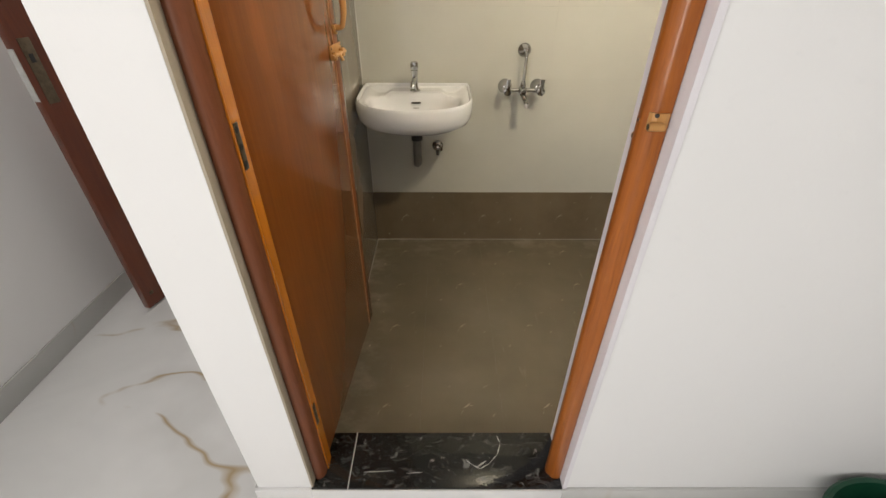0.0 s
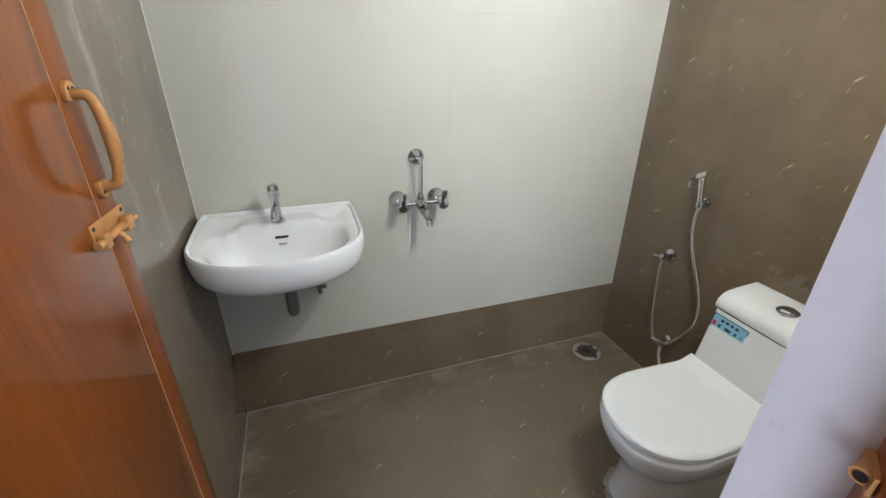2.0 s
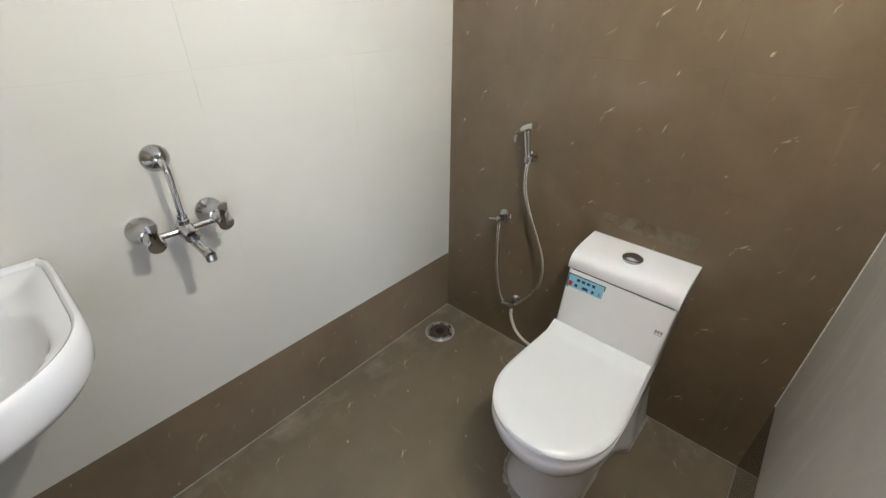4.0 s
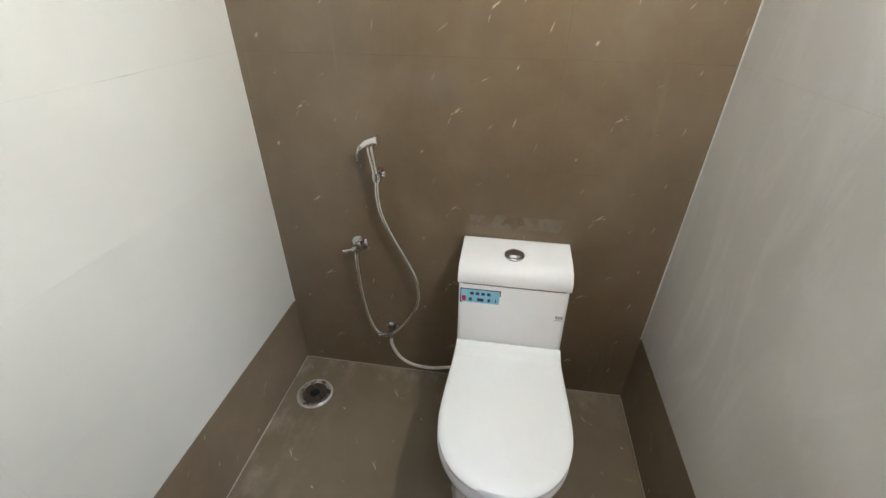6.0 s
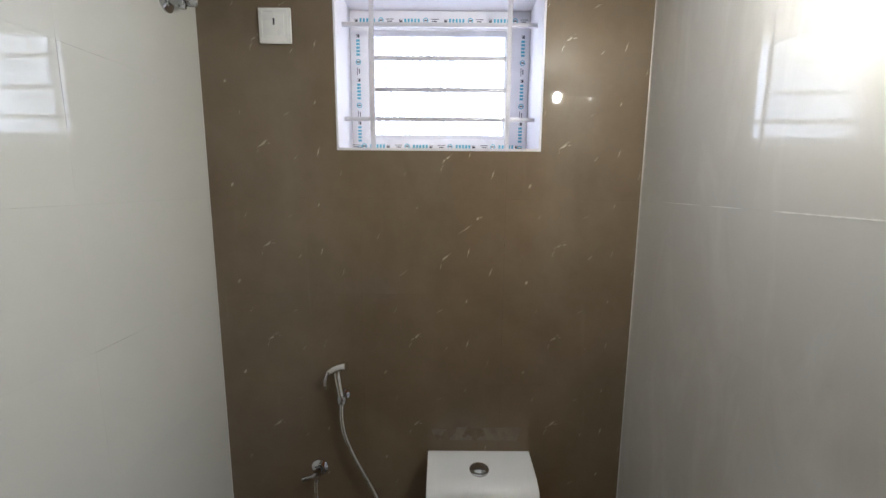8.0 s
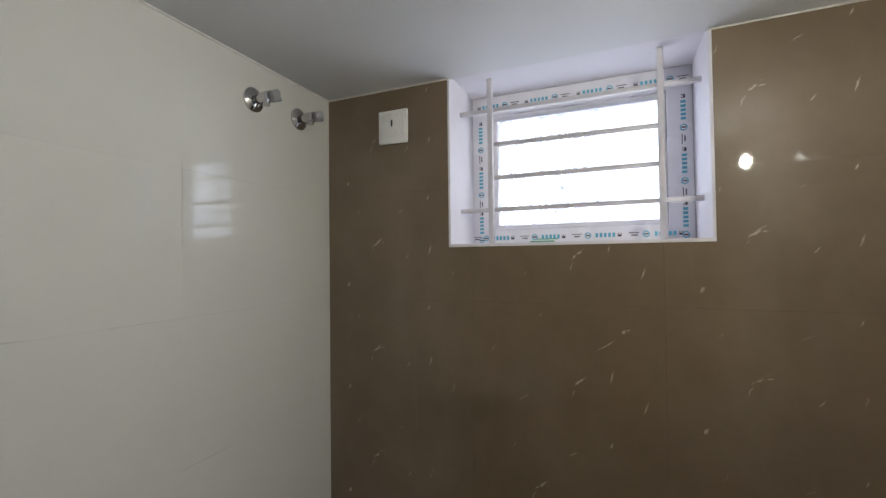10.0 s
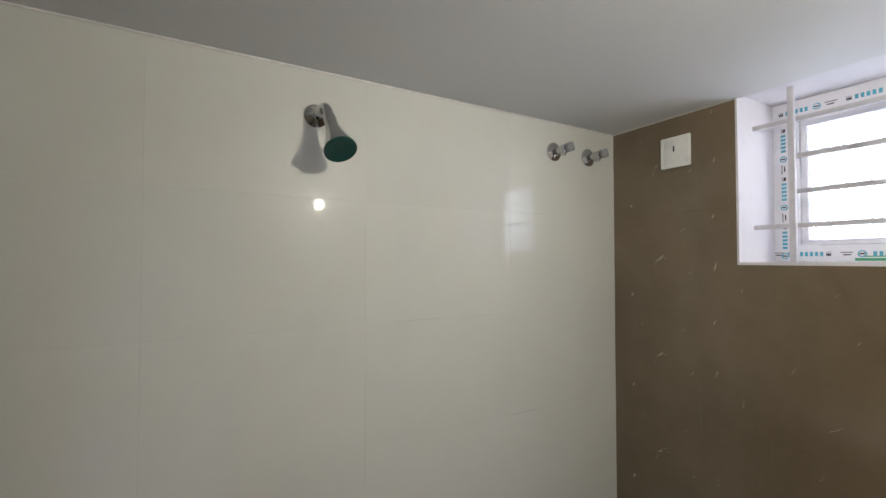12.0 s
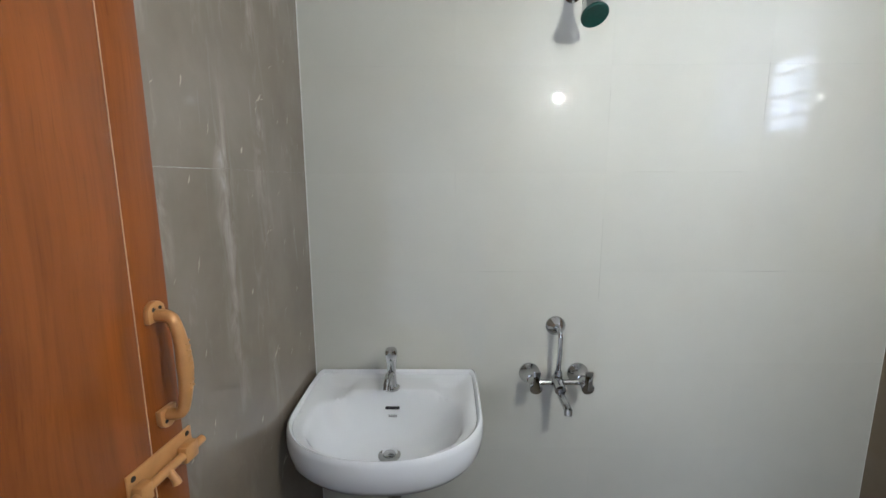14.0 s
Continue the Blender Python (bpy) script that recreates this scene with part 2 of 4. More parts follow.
def granite(name):
    n = Nodes(name, 0.12)
    p = n.place()
    base = n.mix(n.ramp(n.noise(p, 260.0, 2.0, 0.7), 0.6, 0.72), (0.008, 0.009, 0.009), (0.04, 0.042, 0.04))
    smear = n.ramp(n.noise(n.scaled(p, (9, 20, 9)), 1.4, 6.0, 0.7, 2.2), 0.55, 0.75)
    blot = n.ramp(n.noise(p, 24.0, 4.0, 0.6, 0.8), 0.63, 0.74)
    dust = n.math("MAXIMUM", n.math("MULTIPLY", smear, 0.28), n.math("MULTIPLY", blot, 0.45))
    n.color(n.mix(dust, base, (0.4, 0.4, 0.38)))
    n.rough(n.math("ADD", 0.1, n.math("MULTIPLY", dust, 0.8)))
    return n.m


def marble(name, veined=1.0, tint=(0.78, 0.78, 0.77)):
    n = Nodes(name, 0.12)
    p = n.place()
    w = n.noise(p, 2.1, 4.0, 0.55, 0.0)
    base = n.mix(n.ramp(n.noise(p, 1.3, 4.0, 0.6, 0.6), 0.35, 0.7), tint, tuple(c * 0.84 for c in tint))
    line = n.math("ABSOLUTE", n.math("SUBTRACT", n.noise(n.scaled(p, (0.5, 1.5, 1.0)), 0.95, 4.0, 0.45, 0.15), 0.5))
    vein = n.math("MULTIPLY", n.ramp(line, 0.0, 0.006, 1.0, 0.0), n.ramp(w, 0.42, 0.54, 0.0, 0.85 * veined))
    soft = n.math("MULTIPLY", n.ramp(line, 0.0, 0.05, 0.4, 0.0), n.ramp(w, 0.43, 0.56, 0.0, 0.6 * veined))
    base = n.mix(soft, base, (0.46, 0.45, 0.42))
    base = n.mix(vein, base, (0.40, 0.27, 0.12))
    n.color(base)
    n.rough(n.ramp(n.noise(p, 6.0, 3.0), 0.3, 0.7, 0.1, 0.2))
    return n.m


M_BROWN = brown_tile("brown_marble_tile", k=0.72)
M_BROWN_B = brown_tile("brown_marble_tile_second_print", veins_of=VEINS_B, k=0.78)
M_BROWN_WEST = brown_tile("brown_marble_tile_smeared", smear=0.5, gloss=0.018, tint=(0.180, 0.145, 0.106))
M_FLOOR = brown_tile("brown_floor_tile", dust=1.0, gloss=0.31, tint=(0.163, 0.131, 0.086), k=0.75)
M_PALE = pale_tile("ivory_tile", tint=(0.60, 0.592, 0.535))
M_PALE_S = pale_tile("ivory_tile_south", tint=(0.65, 0.632, 0.595), smear=0.6)
M_GROUT = simple("grout", (0.58, 0.57, 0.53), 0.85, vary=0.25)
M_GROUT_DARK = simple("grout_brown", (0.13, 0.108, 0.08), 0.85, vary=0.25)
M_BEAD = simple("white_cement_bead", (0.72, 0.70, 0.66), 0.7, vary=0.2, scale=60)
M_WALL = paint("hall_white_paint", (0.78, 0.775, 0.77), 0.65, 0.12)
M_CEIL = paint("ceiling_paint", (0.66, 0.66, 0.66), 0.7, 0.2, 0.001)
M_REVEAL = paint("reveal_paint", (0.74, 0.715, 0.745), 0.6, 0.55, 0.0012)
M_CEMENT = paint("cement_edge", (0.42, 0.36, 0.28), 0.8, 0.5, 0.002)
M_DOOR = wood("door_veneer", (0.245, 0.068, 0.0105), (0.155, 0.038, 0.005), rough=0.5, coat=1.0, spec=0.1, coat_ior=1.3)
M_DOOR_EDGE = wood("door_lipping", (0.62, 0.205, 0.020), (0.47, 0.13, 0.011))
M_JAMB = wood("jamb_wood", (0.42, 0.122, 0.018), (0.17, 0.038, 0.007), rough=0.4, coat=0.25)
M_JAMB_DARK = wood("jamb_dark_wood", (0.22, 0.068, 0.026), (0.12, 0.034, 0.014), rough=0.5, coat=0.1)
M_LEAF = wood("red_leaf_wood", (0.16, 0.036, 0.012), (0.09, 0.018, 0.008), rough=0.35)
M_CHROME = simple("chrome", (0.55, 0.55, 0.55), 0.045, 1.0, 0.05, 40)
M_STEEL = simple("brushed_steel", (0.55, 0.54, 0.52), 0.28, 1.0, 0.15, 60)
M_HOSE = simple("chromed_hose", (0.86, 0.84, 0.80), 0.2, 1.0, 0.05, 20)
M_HINGE = simple("dark_hinge_steel", (0.15, 0.115, 0.07), 0.5, 0.8, 0.4, 90)
M_BRASS_OLD = simple("old_brass", (0.16, 0.12, 0.08), 0.45, 0.8, 0.4, 60)
M_CERAMIC = simple("white_ceramic", (0.85, 0.86, 0.88), 0.07, 0.0, 0.03, 6, Coat_Weight=0.4)
M_SEAT = simple("white_seat_plastic", (0.84, 0.87, 0.885), 0.16, 0.0, 0.03, 6)
M_PLASTIC = simple("switch_plastic", (0.78, 0.78, 0.76), 0.3, 0.0, 0.05, 30)
M_GOLD = simple("beige_gold_powder_coat", (0.50, 0.245, 0.08), 0.4, 0.1, 0.12, 60)
M_HOLE = simple("dark_screw", (0.02, 0.016, 0.012), 0.5, 0.3, 0.2, 60)
M_BLACK = simple("black_hole", (0.008, 0.008, 0.008), 0.6)
M_GREEN = simple("dark_green_spray_face", (0.003, 0.045, 0.036), 0.35, 0.0, 0.3, 90)
M_PVC = simple("grey_pvc", (0.20, 0.19, 0.17), 0.5, 0.0, 0.3, 30)
M_RUBBER = simple("black_rubber", (0.02, 0.02, 0.02), 0.5)
M_WHITE_HOSE = simple("white_plastic_hose", (0.66, 0.64, 0.58), 0.35)
M_BLUE = simple("blue_sticker", (0.27, 0.56, 0.72), 0.35, vary=0.1)
M_NAVY = simple("navy_print", (0.02, 0.04, 0.12), 0.4)
M_RED = simple("red_print", (0.55, 0.03, 0.03), 0.4)
M_PRINT = simple("pale_blue_print", (0.10, 0.42, 0.56), 0.4)
M_BLACKPRINT = simple("black_print", (0.02, 0.02, 0.03), 0.4)
M_GREENPRINT = simple("green_print", (0.08, 0.38, 0.2), 0.4)
M_UPVC = simple("white_upvc_with_film", (0.84, 0.83, 0.87), 0.25, 0.0, 0.08, 9, relief=0.002)
M_GRILL = simple("white_painted_iron", (0.60, 0.58, 0.60), 0.4, 0.0, 0.1, 60)
M_TUB = simple("green_plastic", (0.004, 0.055, 0.028), 0.35, 0.0, 0.2, 20)
M_SACK = simple("dark_rubber_mat", (0.02, 0.022, 0.022), 0.5, 0.0, 0.4, 30)
M_GRANITE = granite("black_granite")
M_MARBLE = marble("white_marble_tile")
M_SKIRT = marble("grey_marble_skirting", 0.3, (0.50, 0.50, 0.48))


def glass_material():
    n = Nodes("obscured_glass", 0.12, color=(0.88, 0.91, 0.95))
    n.b.inputs["Transmission Weight"].default_value = 1.0
    n.b.inputs["IOR"].default_value = 1.3
    p = n.place()
    n.bump(n.noise(n.scaled(p, (1, 1, 0.6)), 26.0, 4.0, 0.6, 2.0), 0.002, 0.4)
    return n.m


def film_material():
    n = Nodes("wrinkled_clear_film", 0.2, color=(0.70, 0.76, 0.82))
    p = n.place()
    fold = n.noise(n.scaled(p, (1, 2.0, 0.8)), 13.0, 5.0, 0.6, 1.4)
    crease = n.ramp(n.math("ABSOLUTE", n.math("SUBTRACT", fold, 0.52)), 0.0, 0.028, 0.93, 0.0)
    crease = n.math("MULTIPLY", crease, n.ramp(n.noise(p, 7.0, 2.0), 0.42, 0.58))
    n.t.links.new(n.math("MAXIMUM", crease, n.ramp(fold, 0.45, 0.62, 0.12, 0.5)), n.b.inputs["Alpha"])
    n.bump(fold, 0.006, 0.8)
    return n.m


def bulb_material():
    n = Nodes("led_bulb", 0.4, color=(0.9, 0.9, 0.88))
    n.b.inputs["Emission Color"].default_value = (1.0, 0.955, 0.79, 1)
    n.b.inputs["Emission Strength"].default_value = BULB_STRENGTH
    return n.m


def acrylic_material():
    n = Nodes("smoky_acrylic", 0.08, color=(0.55, 0.56, 0.57))
    n.b.inputs["Transmission Weight"].default_value = 0.75
    return n.m


M_GLASS, M_FILM, M_BULB, M_ACRYLIC = glass_material(), film_material(), bulb_material(), acrylic_material()

# ---- mesh helpers ----
ORIGIN = {}


def thing(name, at, label, category, group=""):
    ob = new(name)
    ob.empty_display_size = 0.05
    ob.location = at
    ORIGIN[ob.name] = Vector(at)
    return tagged(ob, label, category, group)


def part(name, bm, material, parent=None, label="", smooth=False, bevel=0.0, segs=2):
    """One mesh object, made of a bmesh in world metres, under its thing or part."""
    if bevel:
        edges = [e for e in bm.edges if len(e.link_faces) == 2 and e.calc_face_angle(0) > 0.5]
        bmesh.ops.bevel(bm, geom=edges, offset=bevel, segments=segs, profile=0.5, affect="EDGES", clamp_overlap=True)
    at = ORIGIN[parent.name] if parent else Vector((0, 0, 0))
    bmesh.ops.translate(bm, vec=-at, verts=bm.verts)
    me = bpy.data.meshes.new(name)
    bm.to_mesh(me)
    bm.free()
    for f in me.polygons:
        f.use_smooth = smooth or bool(bevel)
    if smooth or bevel:
        me.set_sharp_from_angle(angle=radians(40))
    me.materials.append(material)
    ob = new(name, me)
    ORIGIN[ob.name] = at
    if parent:
        ob.parent = parent
    if label:
        tagged(ob, label)
    return ob


def block(x0, x1, y0, y1, z0, z1, bm=None):
    bm = bm or bmesh.new()
    m = Matrix.Translation(((x0 + x1) / 2, (y0 + y1) / 2, (z0 + z1) / 2)) @ Matrix.Diagonal((abs(x1 - x0), abs(y1 - y0), abs(z1 - z0), 1))
    bmesh.ops.create_cube(bm, size=1.0, matrix=m)
    return bm


def cells(us, vs, d0, d1, place, gone=(), uv=None):
    """A slab between d0 and d1 over a grid, with the cells named in gone left open. place(u, v, d) gives x, y, z."""
    bm = bmesh.new()
    verts = {}

    def vert(i, j, k):
        if (i, j, k) not in verts:
            verts[i, j, k] = bm.verts.new(place(us[i], vs[j], (d0, d1)[k]))
        return verts[i, j, k]

    have = {(i, j) for i in range(len(us) - 1) for j in range(len(vs) - 1)} - set(gone)
    for i, j in have:
        for k in (0, 1):
            bm.faces.new([vert(i, j, k), vert(i + 1, j, k), vert(i + 1, j + 1, k), vert(i, j + 1, k)])
        for (di, dj), (a, b) in (((-1, 0), ((i, j), (i, j + 1))), ((1, 0), ((i + 1, j), (i + 1, j + 1))), ((0, -1), ((i, j), (i + 1, j))), ((0, 1), ((i, j + 1), (i + 1, j + 1)))):
            if (i + di, j + dj) not in have:
                bm.faces.new([vert(*a, 0), vert(*b, 0), vert(*b, 1), vert(*a, 1)])
    bmesh.ops.recalc_face_normals(bm, faces=bm.faces)
    return bm


def rings(rows, bm=None, closed=True, caps=True):
    """A skin over rows of points, each row a loop of equal length."""
    bm = bm or bmesh.new()
    vs = [[bm.verts.new(p) for p in row] for row in rows]
    n = len(vs[0])
    for a, b in zip(vs, vs[1:]):
        for i in range(n if closed else n - 1):
            j = (i + 1) % n
            bm.faces.new([a[i], a[j], b[j], b[i]])
    if caps:
        bm.faces.new(vs[0][::-1])
        bm.faces.new(vs[-1])
    bmesh.ops.recalc_face_normals(bm, faces=bm.faces)
    return bm


def lathe(at, axis, profile, n=28, bm=None):
    """Profile rows of (distance along the axis, radius), turned about the axis through at."""
    axis = Vector(axis).normalized()
    turn = axis.to_track_quat("Z", "Y").to_matrix()
    rows = [[Vector(at) + turn @ Vector((r * math.cos(a), r * math.sin(a), h)) for a in (math.tau * i / n for i in range(n))] for h, r in profile]
    return rings(rows, bm)


def tube(points, radius, n=12, bm=None, smooth=6):
    """A round tube along a smooth line through the points; radius may be one per point."""
    pts = [Vector(p) for p in points]
    rad = list(radius) if hasattr(radius, "__len__") else [radius] * len(pts)
    fine, fr = [], []
    for i in range(len(pts) - 1):
        p0, p1, p2, p3 = pts[max(i - 1, 0)], pts[i], pts[i + 1], pts[min(i + 2, len(pts) - 1)]
        for s in range(smooth):
            t = s / smooth
            fine.append(0.5 * ((2 * p1) + (p2 - p0) * t + (2 * p0 - 5 * p1 + 4 * p2 - p3) * t * t + (3 * p1 - p0 - 3 * p2 + p3) * t**3))
            fr.append(rad[i] + (rad[i + 1] - rad[i]) * t)
    fine.append(pts[-1])
    fr.append(rad[-1])
    side, rows = None, []
    for i, p in enumerate(fine):
        way = (fine[min(i + 1, len(fine) - 1)] - fine[max(i - 1, 0)]).normalized()
        side = way.orthogonal().normalized() if side is None else (side - way * side.dot(way)).normalized()
        up = way.cross(side)
        rows.append([p + fr[i] * (math.cos(a) * side + math.sin(a) * up) for a in (math.tau * k / n for k in range(n))])
    return rings(rows, bm)


def extruded(outline, place, d0, d1):
    """A flat outline of (u, v) pushed from d0 to d1."""
    return rings([[place(u, v, d) for u, v in outline] for d in (d0, d1)])


# ---- the structure ----
XW, XE, YN, YS, ZC = -0.177, 1.632, 2.482, 1.168, 2.116
OUT_Y, PIER_X, HALL_Z, HALL_X, SILL = 0.996, -0.335, -0.015, -1.40, 0.086
T = 0.008
HIGH = 2.9


def structure(name, bm, material, label="", **kw):
    ob = part(name, bm, material, None, label, **kw)
    ob["kind"] = "structure"
    return ob


def upright_x(u, v, d):
    return (u, d, v)


def upright_y(u, v, d):
    return (d, u, v)


def flat(u, v, d):
    return (u, v, d)


wall_north = structure("wall_north", block(XW - T, XE + T, YN + T, YN + 0.13, 0.0, HIGH), M_GROUT, "tiled bathroom wall with ivory tiles over a brown skirting course")
wall_west = structure("wall_west", block(PIER_X, XW - T, YS, YN + 0.13, HALL_Z, HIGH), M_WALL, "wall between bathroom and passage, tiled brown inside")
wall_east = structure("wall_east", cells([0.9, 1.478, 2.090, 2.7], [-0.3, 1.660, 2.136, HIGH], XE + T, 1.93, upright_y, {(1, 1)}), M_GROUT_DARK, "brown tiled outer wall with a small high window opening")
structure("window_reveal", cells([1.4785, 1.4845, 2.084, 2.0895], [1.6605, 1.668, 2.128, 2.1355], XE + 0.0003, 1.929, upright_y, {(1, 1)}), M_REVEAL, "white painted lining of the window opening")
wall_south = structure("wall_south", cells([PIER_X, -0.178, 0.5745, XE + T], [HALL_Z, 0.0, 2.075, HIGH], OUT_Y, YS - T, upright_x, {(1, 1)}), M_WALL, "white painted wall with the bathroom doorway through it")
part("wall_south_hall", block(XE + T, 3.1, OUT_Y, YS - T, HALL_Z, HIGH), M_WALL)["kind"] = "structure"
ceiling = structure("ceiling", block(XW - T, XE + T, YS - T, YN + T, ZC, 2.22), M_CEIL, "plain grey-white painted bathroom ceiling")
floor = structure("floor", block(XW - T, XE + T, YS, YN + T, -0.2, -0.006), simple("grout_dusty", (0.26, 0.24, 0.20), 0.85, vary=0.25), "bathroom floor of brown stone-look tiles with cement dust")
hall_floor = structure("hall_floor", block(HALL_X, 3.0, -2.4, 3.1, -0.2, HALL_Z - 0.008), M_GROUT, "hall floor of glossy white marble-look tiles")
hall_ceiling = structure("hall_ceiling", block(HALL_X - 0.15, 3.1, -2.55, 3.25, HIGH, HIGH + 0.12), M_WALL, "white painted hall ceiling")
structure("hall_wall_west", cells([-2.55, -2.1, -0.5, 3.25], [-0.2, 0.8, 2.2, HIGH], HALL_X - 0.15, HALL_X, upright_y, {(1, 1)}), M_WALL, "white painted passage wall over grey skirting")
structure("hall_wall_east", block(3.0, 3.1, -2.55, OUT_Y, -0.2, HIGH), M_WALL, "white painted hall wall")
# Out of view; its opening is made up to hold the passage lamp.
structure("hall_wall_north", cells([HALL_X, -1.15, -0.55, PIER_X], [-0.2, 0.9, 2.1, HIGH], 3.1, 3.25, upright_x, {(1, 1)}), M_WALL, "unseen white wall closing the passage, with an opening added for the fill lamp")
structure("hall_wall_south", block(HALL_X, 3.0, -2.55, -2.4, -0.2, HIGH), M_WALL, "white painted hall wall")
structure("passage_infill", block(PIER_X, PIER_X + 0.1, YN + 0.13, 3.1, -0.2, HIGH), M_WALL, "white painted passage wall")
ground = structure("ground", block(-60, 60, -60, 60, -0.9, -0.7), simple("ground_soil", (0.16, 0.13, 0.10), 0.9, vary=0.3, scale=1.0), "bare earth outside the house")

threshold = structure("threshold", block(-0.1775, 0.5625, OUT_Y - 0.004, YS + 0.002, 0.0, SILL), M_GRANITE, "black polished granite door sill smeared with dried cement", bevel=0.002)
part("sill_joint", block(-0.072, -0.069, OUT_Y - 0.0045, YS + 0.0025, 0.0, SILL + 0.0005), M_GROUT, threshold, "pale cement joint across the granite")

# white lining of the doorway, where the plaster shows on both sides of the frame
structure("door_reveal", block(0.5630, 0.5745, 1.0715, 1.1585, SILL + 0.0005, 2.0745), M_REVEAL, "stained white plaster beside the door frame")
structure("door_reveal_outer", block(0.5620, 0.5745, 0.9925, 1.071, HALL_Z, 2.0745), M_REVEAL, "white plaster edge in front of the door frame")
structure("cement_edge", block(-0.1778, -0.1725, OUT_Y + 0.0005, 1.044, SILL, 2.05), M_CEMENT, "rough unpainted cement edge beside the door frame")


def bead(name, a, b, r=0.0025):
    structure(name, tube([a, b], r, 6, smooth=1), M_BEAD, "thin line of white cement along the joint")


bead("corner_trim", (XW, YN, 0.31), (XW, YN, ZC))
bead("corner_trim", (XE, YN, 0.31), (XE, YN, ZC), 0.0012)
bead("corner_trim", (XE, YS, 0.31), (XE, YS, ZC), 0.0025)
bead("ceiling_trim", (XW, YN, ZC), (XE, YN, ZC), 0.004)
bead("ceiling_trim", (XE, YS, ZC), (XE, 1.484, ZC), 0.003)
bead("ceiling_trim", (XE, 2.084, ZC), (XE, YN, ZC), 0.003)
bead("ceiling_trim", (XW, YS, ZC), (XW, YN, ZC), 0.004)
bead("ceiling_trim", (XW, YS, ZC), (XE, YS, ZC), 0.003)
M_BEAD = simple("dusty_cement_joint", (0.46, 0.435, 0.385), 0.8, vary=0.3, scale=40)
bead("floor_trim", (XW, YN, 0.0), (XE, YN, 0.0), 0.0025)
bead("floor_trim", (XE, YS, 0.0), (XE, YN, 0.0), 0.002)
bead("floor_trim", (XW, YS, 0.0), (XW, YN, 0.0), 0.0025)

# skirtings of the hall
structure("skirting_pier", block(PIER_X - 0.008, -0.178, OUT_Y - 0.01, OUT_Y, HALL_Z, SILL - 0.002), M_MARBLE, "white marble-look skirting along the wall foot", bevel=0.001)
structure("skirting_sill", block(-0.1775, 0.563, OUT_Y - 0.01, OUT_Y - 0.0045, HALL_Z, SILL - 0.004), M_MARBLE, "white marble-look riser under the granite sill", bevel=0.001)
structure("skirting_south", block(0.5635, 3.0, OUT_Y - 0.01, OUT_Y, HALL_Z, SILL - 0.002), M_SKIRT, "grey marble-look skirting along the wall foot", bevel=0.001)
structure("skirting_pier_side", block(PIER_X - 0.01, PIER_X, OUT_Y, 3.1, HALL_Z, SILL - 0.002), M_SKIRT, "grey marble-look skirting", bevel=0.001)
structure("skirting_west", block(HALL_X, HALL_X + 0.01, -2.4, 3.1, HALL_Z, SILL), M_SKIRT, "grey marble-look skirting along the passage wall", bevel=0.001)

# ---- the window ----
window = thing("window_1", (1.85, 1.785, 1.668), "small white plastic window still in its printed protective film, with frosted glass", "window")
window["kind"] = "structure"
fu, fv = [1.485, 1.545, 2.025, 2.0835], [1.669, 1.715, 2.07, 2.127]
window_frame = part("window_frame", cells(fu, fv, 1.832, 1.89, upright_y, {(1, 1)}), M_UPVC, window, bevel=0.002)
part("sash", cells([1.546, 1.565, 2.008, 2.024], [1.716, 1.73, 2.052, 2.069], 1.845, 1.88, upright_y, {(1, 1)}), M_UPVC, window, bevel=0.003)
pane = part("pane", block(1.862, 1.866, 1.564, 2.009, 1.729, 2.053), M_GLASS, window, "frosted glass pane")
pane.visible_shadow = False
film = part("film", block(1.8535, 1.854, 1.70, 2.008, 1.731, 2.051), M_FILM, window, "wrinkled clear plastic film")
film.visible_shadow = False

F = 1.8315


def print_block(name, u0, u1, v0, v1, m):
    part(name, block(F, F + 0.0008, u0, u1, v0, v1), m, window_frame)


def film_print(horizontal, along, across, flip):
    """One repeat of the printed film: bars for the writing, a ring and a small crown shape."""
    def p(a0, a1, b0, b1, m, name="print"):
        a0, a1 = sorted((along + flip * a0, along + flip * a1))
        if horizontal:
            print_block(name, a0, a1, across + b0, across + b1, m)
        else:
            print_block(name, across + b0, across + b1, a0, a1, m)
    for k in range(5):
        p(0.004 + k * 0.011, 0.011 + k * 0.011, -0.006, 0.006, M_PRINT)
    p(-0.012, -0.002, -0.005, 0.0, M_BLACKPRINT)
    for k in range(3):
        p(-0.012 + k * 0.004, -0.0105 + k * 0.004, 0.0, 0.005, M_BLACKPRINT)
    p(0.092, 0.118, 0.003, 0.005, M_BLACKPRINT)
    p(0.096, 0.112, -0.004, -0.001, M_BLACKPRINT)
    c = along + flip * 0.075
    at = (F + 0.0004, c, across) if horizontal else (F + 0.0004, across, c)
    part("print", lathe(at, (-1, 0, 0), [(0, 0.009), (0.0006, 0.009)], 20), M_PRINT, window_frame)
    part("print", lathe(at, (-1, 0, 0), [(0.0006, 0.006), (0.001, 0.006)], 16), M_UPVC, window_frame)
    part("print", block(at[0] - 0.0013, at[0] - 0.0008, at[1] - 0.005, at[1] + 0.005, at[2] - 0.002, at[2] + 0.002), M_BLACKPRINT, window_frame)


for k in range(4):
    film_print(True, 2.055 - 0.148 * k, 2.096, -1)
    film_print(True, 1.525 + 0.148 * k, 1.690, 1)
for k in range(3):
    film_print(False, 2.04 - 0.14 * k, 1.507, -1)
    film_print(False, 2.04 - 0.14 * k, 2.058, -1)
part("print", block(F, F + 0.0008, 1.84, 1.91, 1.672, 1.679), M_GREENPRINT, window_frame)
